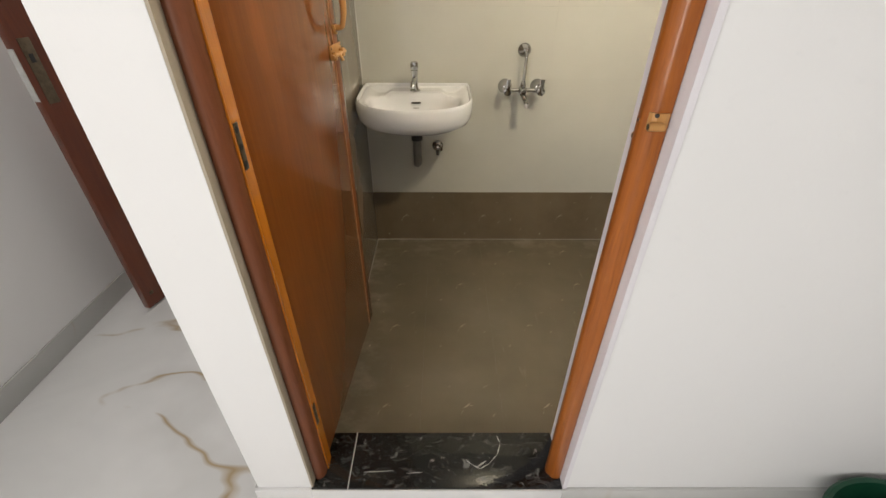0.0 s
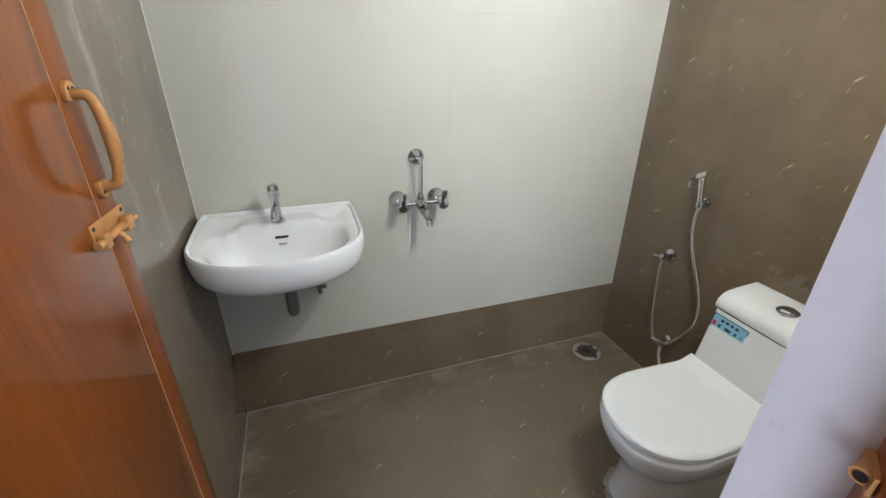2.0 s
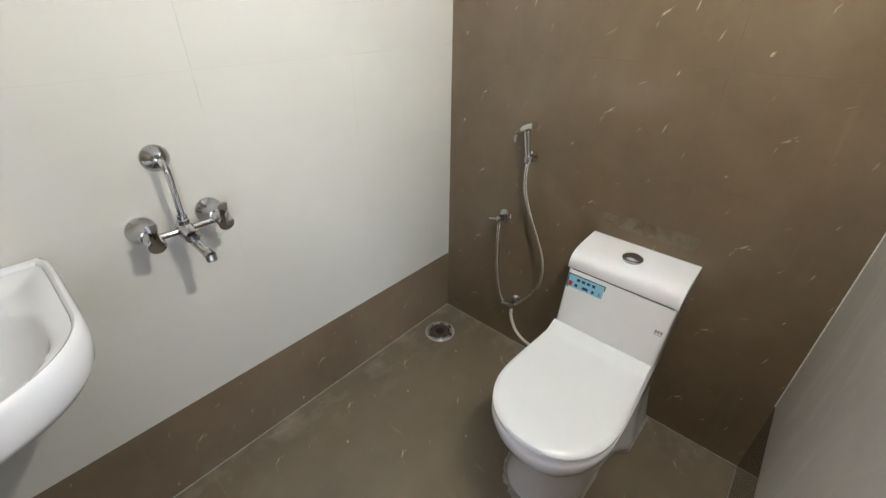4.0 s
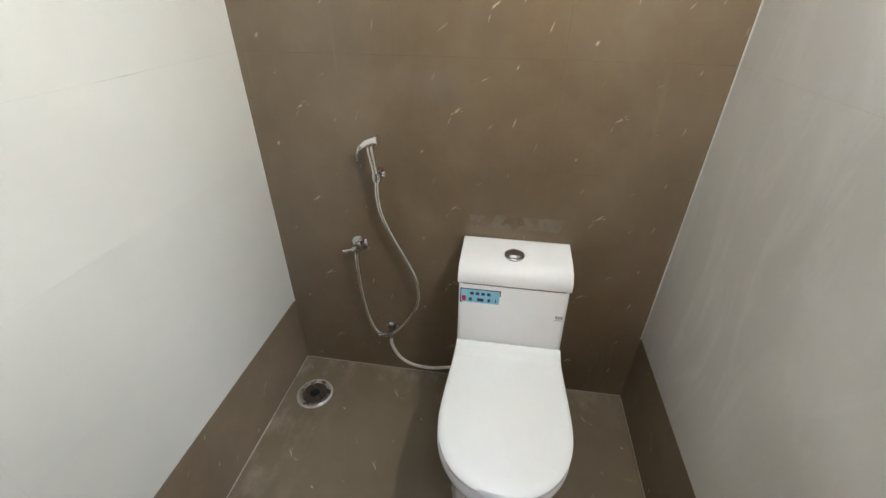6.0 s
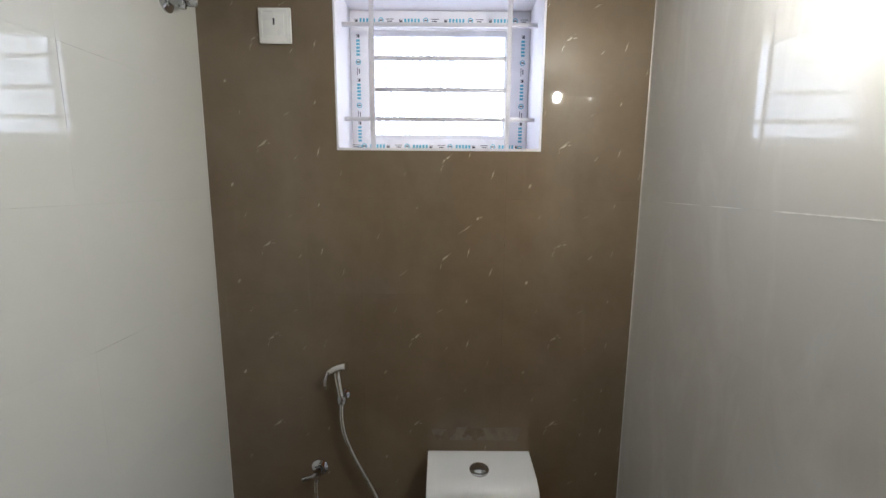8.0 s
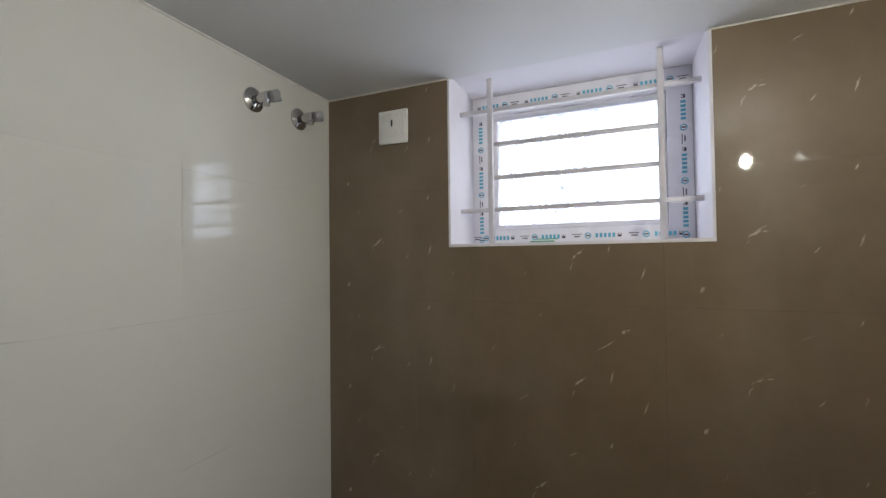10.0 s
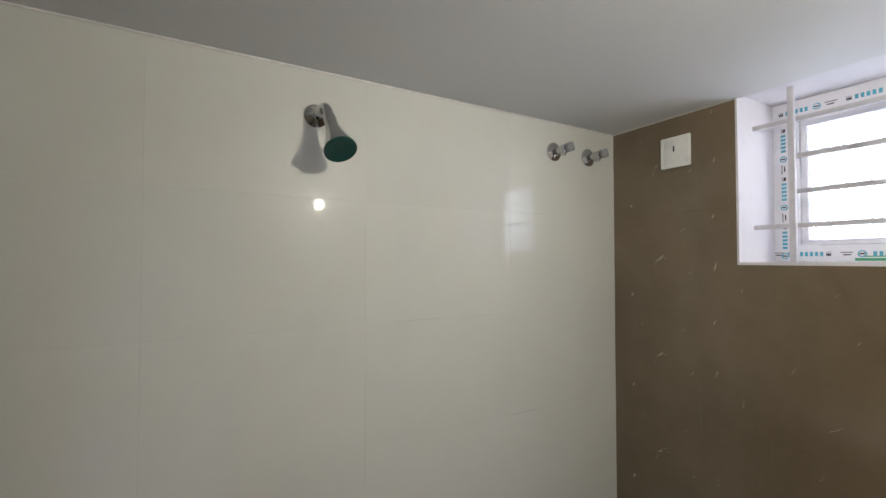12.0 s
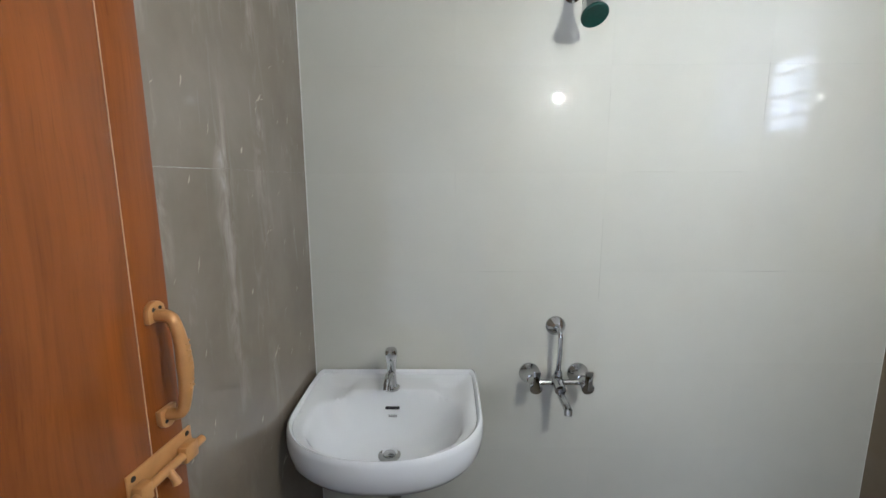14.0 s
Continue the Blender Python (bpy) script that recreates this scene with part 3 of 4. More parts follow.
part("print", block(F, F + 0.0008, 1.83, 1.90, 1.682, 1.685), M_GREENPRINT, window_frame)

grill = thing("window_grill", (1.715, 1.785, 1.668), "white painted iron grill of flat bars in front of the window", "window grill")
for z, y0, y1 in ((2.043, 1.4842, 2.0842), (1.946, 1.571, 1.992), (1.853, 1.571, 1.992), (1.764, 1.4842, 2.0842)):
    part("crossbar", block(1.714, 1.724, y0, y1, z - 0.006, z + 0.006), M_GRILL, grill, bevel=0.001)
for y in (1.571, 1.992):
    part("upright", block(1.702, 1.7138, y - 0.007, y + 0.007, 1.6675, 2.1285), M_GRILL, grill, bevel=0.001)

# ---- the doorway ----
door_frame = thing("door_frame", (0.18, 1.07, SILL), "varnished orange-brown wooden door frame on a granite sill", "door frame")
door_frame["kind"] = "structure"
FOOT = SILL + 0.0005


def upright(u, v, d):
    return (u, v, d)


part("jamb", extruded([(-0.177, 1.0565), (-0.1420, 1.0565), (-0.1420, 1.0500), (-0.1392, 1.0500), (-0.1380, 1.0515), (-0.1390, 1.0555), (-0.1400, 1.0885), (-0.177, 1.0885)], upright, FOOT, 2.03), M_DOOR_EDGE, door_frame)
# Rounded face in a darker wood colour than the jamb behind it.
part("jamb_facing", extruded([(-0.1720, 1.0562), (-0.1720, 1.0215), (-0.1665, 1.0185), (-0.1580, 1.0185), (-0.1500, 1.0235), (-0.1445, 1.0330), (-0.1424, 1.0450), (-0.1424, 1.0562)], upright, FOOT, 2.03), M_JAMB_DARK, door_frame, "dark red rounded face of the varnished jamb", smooth=True)
part("jamb", extruded([(0.5615, 1.080), (0.535, 1.0635), (0.5245, 1.0555), (0.5222, 1.052), (0.5216, 1.045), (0.5226, 1.038), (0.5350, 1.0225), (0.5400, 1.0200), (0.5560, 1.0195), (0.5600, 1.0210), (0.5615, 1.025)], upright, FOOT, 2.03), M_JAMB, door_frame, bevel=0.0012)
part("head", block(-0.177, 0.5615, 1.048, 1.0905, 2.0305, 2.0745), M_JAMB, door_frame, bevel=0.002)
socket = part("bolt_socket", rings([[(x, y, z) for x, y in ((0.5285, 1.0290), (0.5275, 1.0255), (0.531, 1.0205), (0.537, 1.0165), (0.550, 1.0150), (0.556, 1.0165), (0.556, 1.0215), (0.537, 1.0235))] for z in (1.1445, 1.1715)]), M_GOLD, door_frame, "beige coated bolt socket screwed to the jamb")
part("socket_tube", tube([(0.524, 1.0115, 1.153), (0.547, 1.0095, 1.153)], 0.0066, 14, smooth=1), M_GOLD, socket, smooth=True)
part("socket_bore", lathe((0.5238, 1.0115, 1.153), (-1, 0.1, 0), [(0, 0.0048), (0.0006, 0.0048)], 14), M_HOLE, socket)
part("screw", lathe((0.536, 1.0168, 1.1685), (-0.45, -1, 0), [(0, 0.0036), (0.0014, 0.003)], 12), M_HOLE, socket)
inner = part("inner_socket", rings([[(x, y, z) for x, y in ((0.5305, 1.0620), (0.5285, 1.0640), (0.5345, 1.0680), (0.548, 1.082), (0.556, 1.082), (0.556, 1.078), (0.538, 1.0655))] for z in (1.110, 1.128)]), M_GOLD, door_frame, "small beige socket on the inner edge")
part("socket_tube", tube([(0.533, 1.0720, 1.119), (0.552, 1.0745, 1.119)], 0.0072, 12, smooth=1), M_GOLD, inner, smooth=True)
part("socket_bore", lathe((0.5328, 1.0720, 1.119), (-1, -0.12, 0), [(0, 0.0046), (0.0006, 0.0046)], 12), M_HOLE, inner)
ear = part("socket_ear", lathe((0.5224, 1.0445, 1.155), (-1, 0.0, 0), [(0, 0.0052), (0.0012, 0.0048)], 18), M_JAMB, inner)
part("screw", lathe((0.5212, 1.0445, 1.155), (-1, 0, 0), [(0, 0.0030), (0.0004, 0.0028)], 14), M_HOLE, inner)
for z in (0.344, 1.101, 1.84):
    hinge = part("hinge", block(-0.1393, -0.1372, 1.0555, 1.0705, z - 0.041, z + 0.041), M_HINGE, door_frame, "dark steel hinge plate with three screws", bevel=0.0004)
    for dz in (-0.030, 0.0, 0.030):
        part("screw", lathe((-0.1373, 1.061, z + dz), (1, 0, 0), [(0, 0.0058), (0.0006, 0.0052)], 12), M_HOLE, hinge)

door = thing("door_1", (-0.145, 1.092, 0.105), "varnished teak veneer bathroom door standing open against the wall", "door")
door["kind"] = "structure"
door.rotation_euler.z = -radians(4.6)
DX0, DX1, DY0, DY1, DZ = -0.170, -0.145, 1.094, 1.714, 0.105
door_panel = part("door_panel", block(DX0, DX1, DY0, DY1 - 0.052, DZ, 2.02), M_DOOR, door, bevel=0.0008)
part("lipping", block(DX0, DX1, DY1 - 0.0505, DY1, DZ, 2.02), M_DOOR, door, "veneered closing edge of the door", bevel=0.0015)
part("groove_line", block(DX1 - 0.003, DX1 + 0.0002, DY1 - 0.0518, DY1 - 0.0506, DZ, 2.02), simple("pale_glue_line", (0.56, 0.33, 0.18), 0.6), door, "pale joint line down the door")
part("hinge_edge", block(DX0, DX1 - 0.0002, DY0 - 0.002, DY0 - 0.0002, DZ, 2.02), M_DOOR_EDGE, door, "bright orange hinge edge of the door")

HZ = 1.278
handle = part("handle", tube([(DX1 + 0.006, 1.6875, HZ + 0.062), (DX1 + 0.022, 1.6875, HZ + 0.060), (DX1 + 0.028, 1.6885, HZ + 0.046), (DX1 + 0.032, 1.6885, HZ + 0.022), (DX1 + 0.033, 1.6885, HZ), (DX1 + 0.032, 1.6885, HZ - 0.022), (DX1 + 0.028, 1.6885, HZ - 0.046), (DX1 + 0.022, 1.6875, HZ - 0.060), (DX1 + 0.006, 1.6875, HZ - 0.062)], [0.0075, 0.007, 0.007, 0.0082, 0.0094, 0.0082, 0.007, 0.007, 0.0075], 14), M_GOLD, door, "beige-gold coated D-shaped pull handle", smooth=True)
for s_ in (1, -1):
    part("handle_foot", extruded([(0.0130 * math.cos(radians(a)), s_ * (0.004 + 0.0130 * math.sin(radians(a)))) for a in range(0, 181, 20)] + [(-0.0130, -0.008 * s_), (0.0130, -0.008 * s_)], lambda u, v, d: (d, 1.6875 + u, HZ + s_ * 0.062 + v), DX1 - 0.0005, DX1 + 0.0065), M_GOLD, handle, bevel=0.0008)
    for dy in (-0.0048, 0.0048):
        part("screw", lathe((DX1 + 0.006, 1.6875 + dy, HZ + s_ * 0.0695), (1, 0, 0), [(0, 0.003), (0.0009, 0.0026)], 10), M_HOLE, handle)
knurl = bmesh.new()
for k in range(9):
    for side in (-1, 1):
        z = HZ - 0.028 + k * 0.007 + (0.0035 if side > 0 else 0)
        bmesh.ops.create_icosphere(knurl, subdivisions=1, radius=0.0016, matrix=Matrix.Translation((DX1 + 0.0412 - abs(z - HZ) * 0.05, 1.6885 + side * 0.0022, z)))
part("handle_knurl", knurl, M_GOLD, handle)["kind"] = "stuff"

bolt = part("bolt", block(DX1 - 0.0005, DX1 + 0.0025, 1.624, 1.725, 1.141, 1.177), M_GOLD, door, "beige-gold coated sliding bolt screwed across the door edge", bevel=0.0008)
part("bolt_guide", block(DX1 + 0.0025, DX1 + 0.015, 1.627, 1.644, 1.140, 1.162), M_GOLD, bolt, bevel=0.002)
part("bolt_guide", block(DX1 + 0.0025, DX1 + 0.015, 1.697, 1.720, 1.140, 1.162), M_GOLD, bolt, bevel=0.002)
part("bolt_rod", tube([(DX1 + 0.009, 1.614, 1.151), (DX1 + 0.009, 1.735, 1.151)], 0.0055, 14, smooth=1), M_GOLD, bolt, smooth=True)
part("bolt_knob", tube([(DX1 + 0.010, 1.672, 1.151), (DX1 + 0.018, 1.672, 1.140), (DX1 + 0.020, 1.672, 1.134)], [0.0045, 0.0045, 0.0055], 10), M_GOLD, bolt, smooth=True)
for y in (1.632, 1.717):
    part("screw", lathe((DX1 + 0.0024, y, 1.170), (1, 0, 0), [(0, 0.0036), (0.0009, 0.003)], 10), M_HOLE, bolt)

# ---- washbasin ----
BX, BY = 0.086, 2.236


def basin_r(a, hw=0.254, front=0.197, back=0.34, n=2.15):
    """Distance from the basin's middle to its outline in the direction a, cut straight at the wall."""
    c, s = math.cos(a), math.sin(a)
    if s < 0:
        r = (abs(c / hw) ** n + abs(s / front) ** n) ** (-1 / n)
    else:
        r = (abs(c / hw) ** 7 + abs(s / back) ** 7) ** (-1 / 7)
        r = min(r, (YN - 0.001 - BY) / max(s, 1e-6))
    return r


def ease(x, lo, hi):
    t = min(max((x - lo) / (hi - lo), 0.0), 1.0)
    return t * t * (3 - 2 * t)


def bowl_z(x, y, t):
    """Height of the inside at x, y from the middle, t of the way to the rim: a scooped bowl, sloping shoulders and a ledge for the tap."""
    r = math.hypot(x, y)
    c, d = (x / r, y / r) if r else (1.0, 0.0)
    n = 2.3 if d < 0 else 3.4
    q = r * (abs(c / 0.203) ** n + abs(d / (0.166 if d < 0 else 0.126)) ** n) ** (1 / n)
    inside = 0.742 + 0.130 * q ** 4.2
    shoulder = 0.867 + 0.020 * ease(t, 0.72, 1.0)
    soft = 0.009
    h = min(max(0.5 + 0.5 * (shoulder - inside) / soft, 0.0), 1.0)
    z = shoulder * (1 - h) + inside * h - soft * h * (1 - h)
    ledge = ease(-abs(x), -0.150, -0.110) * ease(y, 0.117, 0.134)
    return z + max(0.0, 0.8825 - z) * ledge


AS = [math.tau * i / 120 for i in range(120)]


def basin_ring(radius, k, z, dy=0.0, dx=0.0):
    back = YN - 0.001 - (0.22 * max(0.0, 1 - k) if dy == 0.0 and z > 0.87 else 0.0)
    return [(BX + dx + k * radius(a) * math.cos(a), min(BY + dy + k * radius(a) * math.sin(a), back), z) for a in AS]


def inner_ring(t):
    ring = []
    for a in AS:
        k = 0.937 * basin_r(a)
        x, y = t * k * math.cos(a), t * min(k * math.sin(a), YN - 0.016 - BY) + (1 - t) * 0.03
        ring.append((BX + x, BY + y, bowl_z(x, y, t)))
    return ring


basin = thing("washbasin", (BX, BY, 0.70), "white ceramic wall-hung washbasin in the corner beside the brown tiled wall", "washbasin")
rows = [basin_ring(basin_r, k, z, dy) for k, z, dy in ((0.16, 0.715, 0.1), (0.34, 0.718, 0.09), (0.55, 0.737, 0.06), (0.78, 0.762, 0.03), (0.93, 0.794, 0.008), (0.982, 0.822, 0.002), (1.0, 0.850, 0.0), (1.006, 0.866, 0.0), (1.0, 0.883, 0.0), (0.99, 0.894, 0.0), (0.970, 0.898, 0.0), (0.952, 0.8955, 0.0), (0.937, 0.888, 0.0))]
rows += [inner_ring(k / 32) for k in range(32, 3, -1)]
rows = [[(x, y, z - 0.012 * ease(BY - y, -0.16, 0.20) * ease(z, 0.742, 0.83)) for x, y, z in row] for row in rows]
part("bowl", rings(rows), M_CERAMIC, basin, "glossy white ceramic bowl", smooth=True)
part("overflow_slot", block(BX - 0.021, BX + 0.021, 2.3440, 2.3520, 0.8335, 0.8405), M_BLACK, basin, "black overflow slot", bevel=0.002)
M_STAMP = simple("grey_stamp", (0.35, 0.35, 0.36), 0.4)
stamp = part("stamp", block(BX - 0.011, BX + 0.013, 2.3395, 2.3440, 0.8126, 0.8133), M_STAMP, basin, "small grey printed mark")
for k in range(4):
    part("mark", block(BX - 0.011 + k * 0.0065, BX - 0.0065 + k * 0.0065, 2.3390, 2.3442, 0.8140, 0.8180), M_STAMP, stamp)
waste = part("waste", lathe((BX, BY + 0.03, 0.7415), (0, 0, 1), [(0, 0.031), (0.003, 0.031), (0.004, 0.027), (0.0025, 0.023)], 28), M_STEEL, basin, "metal waste fitting", smooth=True)
part("waste_plug", lathe((BX, BY + 0.03, 0.7455), (0, 0, 1), [(0, 0.018), (0.003, 0.017), (0.0045, 0.008)], 20), M_CHROME, waste, smooth=True)
trap = part("waste_pipe", tube([(BX, 2.335, 0.715), (BX, 2.335, 0.60), (BX, 2.345, 0.555), (BX - 0.004, 2.385, 0.528), (BX - 0.006, 2.4635, 0.525)], 0.021, 16), M_PVC, basin, "grey plastic waste pipe bending into the wall", smooth=True)
part("pipe_collar", lathe((BX, 2.335, 0.665), (0, 0, 1), [(0, 0.024), (0.002, 0.027), (0.035, 0.027), (0.045, 0.023)], 20), M_RUBBER, trap, "black coupling nut", smooth=True)

tap = thing("basin_tap", (0.079, 2.39, 0.877), "chrome pillar tap on the washbasin", "tap")
part("tap_body", lathe((0.079, 2.39, 0.8765), (0, 0, 1), [(0, 0.0235), (0.005, 0.0235), (0.008, 0.018), (0.02, 0.0145), (0.05, 0.013), (0.075, 0.014), (0.088, 0.0165), (0.093, 0.0165)], 24), M_CHROME, tap, smooth=True)
part("spout", tube([(0.079, 2.388, 0.925), (0.076, 2.362, 0.93), (0.073, 2.335, 0.922), (0.072, 2.322, 0.905)], [0.011, 0.0105, 0.0095, 0.0095], 14), M_CHROME, tap, smooth=True)
part("tap_head", lathe((0.079, 2.39, 0.971), (0.0, -0.12, 1), [(0, 0.0165), (0.004, 0.018), (0.022, 0.0185), (0.03, 0.015), (0.032, 0.009)], 24), M_CHROME, tap, smooth=True)
part("lever", tube([(0.079, 2.385, 0.992), (0.08, 2.36, 1.0), (0.08, 2.345, 1.0)], [0.008, 0.006, 0.006], 10), M_CHROME, tap, smooth=True)


tap.location += Vector((0.003, -0.013, 0.007))


def angle_valve(name, at, out, label, group="", handle_way=(0, 0, 0), knob=M_CHROME, size=1.0, down=0.035):
    """A small stop valve: wall flange, body, outlet and a short handle. out: from the wall."""
    v = thing(name, at, label, "stop valve", group)
    o = Vector(out)
    a = Vector(at)
    part("flange", lathe(a, o, [(0.0003, 0.028 * size), (0.004, 0.028 * size), (0.010, 0.020 * size), (0.013, 0.012 * size)], 24), M_CHROME, v, smooth=True)
    part("valve_body", lathe(a, o, [(0.008, 0.010 * size), (0.03, 0.010 * size), (0.031, 0.0135 * size), (0.05, 0.0135 * size), (0.052, 0.010 * size)], 20), M_CHROME, v, smooth=True)
    m = a + o * 0.042
    part("outlet", tube([m, m + Vector((0, 0, -down))], 0.0085 * size, 14, smooth=1), M_CHROME, v, smooth=True)
    h = Vector(handle_way)
    part("valve_handle", tube([m, m + h * 0.5, m + h], [0.007, 0.006, 0.008], 12) if knob is M_CHROME else lathe(m + h * 0.2, h, [(0, 0.010), (0.004, 0.0145), (0.023, 0.0145), (0.026, 0.012)], 18), knob, v, smooth=True)
    return v


angle_valve("stop_valve", (0.184, YN, 0.585), (0, -1, 0), "small chrome stop valve under the washbasin", handle_way=(0.02, -0.02, 0.0))
angle_valve("heater_valve", (1.345, YN, 2.02), (0, -1, 0), "chrome heater valve with clear grey knob, high on the ivory wall", "valves for a water heater", (0.024, -0.026, 0.010), M_ACRYLIC, 1.05, 0.02)
angle_valve("heater_valve", (1.501, YN, 2.02), (0, -1, 0), "chrome heater valve with clear grey knob, near the brown wall's corner", "valves for a water heater", (0.024, -0.026, 0.008), M_ACRYLIC, 1.05, 0.02)

# ---- wall mixer ----
mixer = thing("wall_mixer", (0.588, YN, 0.884), "chrome wall mixer with two lever handles and a bend pipe", "wall mixer")
for x in (0.510, 0.665):
    part("flange", lathe((x, YN, 0.884), (0, -1, 0), [(0.0003, 0.0335), (0.005, 0.0338), (0.007, 0.0325), (0.020, 0.0245), (0.034, 0.0175), (0.040, 0.0160), (0.05, 0.016), (0.052, 0.012)], 28), M_CHROME, mixer, smooth=True)
    handle_part = part("valve_handle", lathe((x, YN - 0.05, 0.884), (0.05, -1, -0.25), [(0, 0.013), (0.012, 0.015), (0.03, 0.015), (0.034, 0.012)], 22), M_CHROME, mixer, smooth=True)
    key = [(0.016 * math.cos(radians(a)), 0.016 * math.sin(radians(a))) for a in range(125, 416, 15)] + [(0.0085, 0.028), (0.0095, 0.044), (0.008, 0.047), (-0.008, 0.047), (-0.0095, 0.044), (-0.0085, 0.028)]
    part("lever", extruded(key, lambda u, v, d, x=x: (x + 0.003 + u * 1.2, YN - 0.090 - d - v * 1.2 * 0.12, 0.877 + v * 1.2), 0.0, 0.007), M_CHROME, handle_part, bevel=0.0015)
part("bar", tube([(0.520, YN - 0.052, 0.876), (0.655, YN - 0.052, 0.876)], 0.0085, 16, smooth=1), M_CHROME, mixer, smooth=True)
part("hub", lathe((0.588, YN - 0.028, 0.877), (0, -1, -0.15), [(0, 0.016), (0.012, 0.020), (0.034, 0.020), (0.040, 0.017), (0.058, 0.018), (0.062, 0.017), (0.0625, 0.0155)], 26), M_CHROME, mixer, smooth=True)
part("diverter", lathe((0.589, YN - 0.052, 0.890), (0, 0, 1), [(0, 0.012), (0.012, 0.014), (0.014, 0.011), (0.024, 0.011), (0.025, 0.008)], 20), M_CHROME, mixer, smooth=True)
part("upper_flange", lathe((0.588, YN, 1.042), (0, -1, 0), [(0.0003, 0.031), (0.005, 0.0312), (0.007, 0.030), (0.020, 0.018), (0.024, 0.012), (0.03, 0.011)], 28), M_CHROME, mixer, smooth=True)
part("bend_pipe", tube([(0.588, YN - 0.02, 1.042), (0.589, YN - 0.046, 1.040), (0.590, YN - 0.058, 1.022), (0.590, YN - 0.056, 0.97), (0.589, YN - 0.052, 0.905)], 0.0072, 14), M_CHROME, mixer, smooth=True)
part("spout", tube([(0.588, YN - 0.055, 0.872), (0.591, YN - 0.068, 0.856), (0.595, YN - 0.094, 0.842), (0.599, YN - 0.118, 0.834), (0.601, YN - 0.130, 0.827)], [0.012, 0.013, 0.0115, 0.012, 0.013], 16), M_CHROME, mixer, smooth=True)
part("aerator", lathe((0.601, YN - 0.129, 0.830), (0.0, -0.25, -1), [(0, 0.0125), (0.016, 0.0125), (0.018, 0.010)], 20), M_STEEL, mixer, smooth=True)

# ---- shower ----
shower = thing("shower_head", (0.596, YN, 2.008), "small chrome shower head with a dark green spray face", "shower head")
part("flange", lathe((0.596, YN, 2.008), (0, -1, 0), [(0.0003, 0.027), (0.004, 0.027), (0.012, 0.018), (0.018, 0.012)], 26), M_CHROME, shower, smooth=True)
part("arm", tube([(0.596, YN - 0.01, 2.008), (0.600, YN - 0.035, 2.014), (0.604, YN - 0.058, 2.012), (0.606, YN - 0.074, 1.998), (0.607, YN - 0.082, 1.982)], [0.010, 0.010, 0.0105, 0.011, 0.012], 16), M_CHROME, shower, smooth=True)
SWAY = Vector((0.11, -0.54, -0.84)).normalized()
NECK = Vector((0.6065, YN - 0.079, 1.988))
head = part("head", lathe(NECK, SWAY, [(0, 0.0125), (0.01, 0.0145), (0.02, 0.0145), (0.026, 0.0135), (0.045, 0.0165), (0.07, 0.024), (0.09, 0.0305), (0.100, 0.033), (0.104, 0.033)], 30), M_CHROME, shower, "chrome bell of the shower", smooth=True)
face = part("spray_face", lathe(NECK + SWAY * 0.100, SWAY, [(0, 0.0345), (0.005, 0.0345), (0.007, 0.0315), (0.0062, 0.0285)], 30), M_GREEN, head, "dark green spray face", smooth=True)
nozzles = bmesh.new()
turn = SWAY.to_track_quat("Z", "Y").to_matrix()
for radius, count in ((0.006, 6), (0.013, 12), (0.019, 18), (0.025, 22)):
    for i in range(count):
        a = math.tau * i / count
        lathe(NECK + SWAY * 0.1055 + turn @ Vector((radius * math.cos(a), radius * math.sin(a), 0)), SWAY, [(0, 0.0011), (0.0018, 0.0008)], 6, nozzles)
part("nozzles", nozzles, M_GREEN, face)["kind"] = "stuff"

# ---- toilet ----
TY = 1.647
toilet = thing("toilet", (1.35, TY, 0.0), "white one-piece toilet with closed lid against the brown wall", "toilet")


def bowl_outline(xf, xb, hf, hb, arc=0.20, n=40, corner=0.02, low=0.0):
    """Half round at the front, straight sides, square back with small rounded corners. low: how far the sides step out late, as at the foot."""
    half = []
    for i in range(n // 2 + 1):
        a = math.pi / 2 * i / (n // 2)
        half.append((xf + arc * (1 - math.cos(a) ** 0.9), hf * math.sin(a) ** 0.9))
    for i in range(1, 10):
        t = i / 10
        x = xf + arc + (xb - corner - xf - arc) * t
        q = min(max((x - 1.385) / 0.06, 0), 1)
        smooth, late = t * t * (3 - 2 * t), q * q * (3 - 2 * q)
        half.append((x, hf + (hb - hf) * (smooth + (late - smooth) * low)))
    for i in range(6):
        a = math.pi / 2 * i / 5
        half.append((xb - corner + corner * math.sin(a), hb - corner + corner * math.cos(a)))
    return half + [(x, -y) for x, y in half[:0:-1]]


def toilet_ring(z, *o, **kw):
    return [(x, TY + y, z) for x, y in bowl_outline(*o, **kw)]


body = [(0.0, 1.058, 1.634, 0.122, 0.174, 0.15, 1), (0.006, 1.053, 1.636, 0.126, 0.178, 0.15, 1), (0.03, 1.056, 1.636, 0.123, 0.175, 0.15, 1), (0.09, 1.066, 1.636, 0.114, 0.166, 0.15, 1), (0.16, 1.062, 1.636, 0.112, 0.160, 0.16, 1), (0.215, 1.044, 1.636, 0.120, 0.158, 0.17, 0.9), (0.26, 1.008, 1.636, 0.140, 0.158, 0.18, 0.7), (0.30, 0.980, 1.636, 0.157, 0.160, 0.19, 0.4), (0.34, 0.964, 1.636, 0.170, 0.157, 0.20, 0), (0.372, 0.957, 1.636, 0.1755, 0.158, 0.20, 0), (0.384, 0.960, 1.634, 0.174, 0.157, 0.20, 0), (0.389, 0.966, 1.627, 0.168, 0.156, 0.19, 0)]
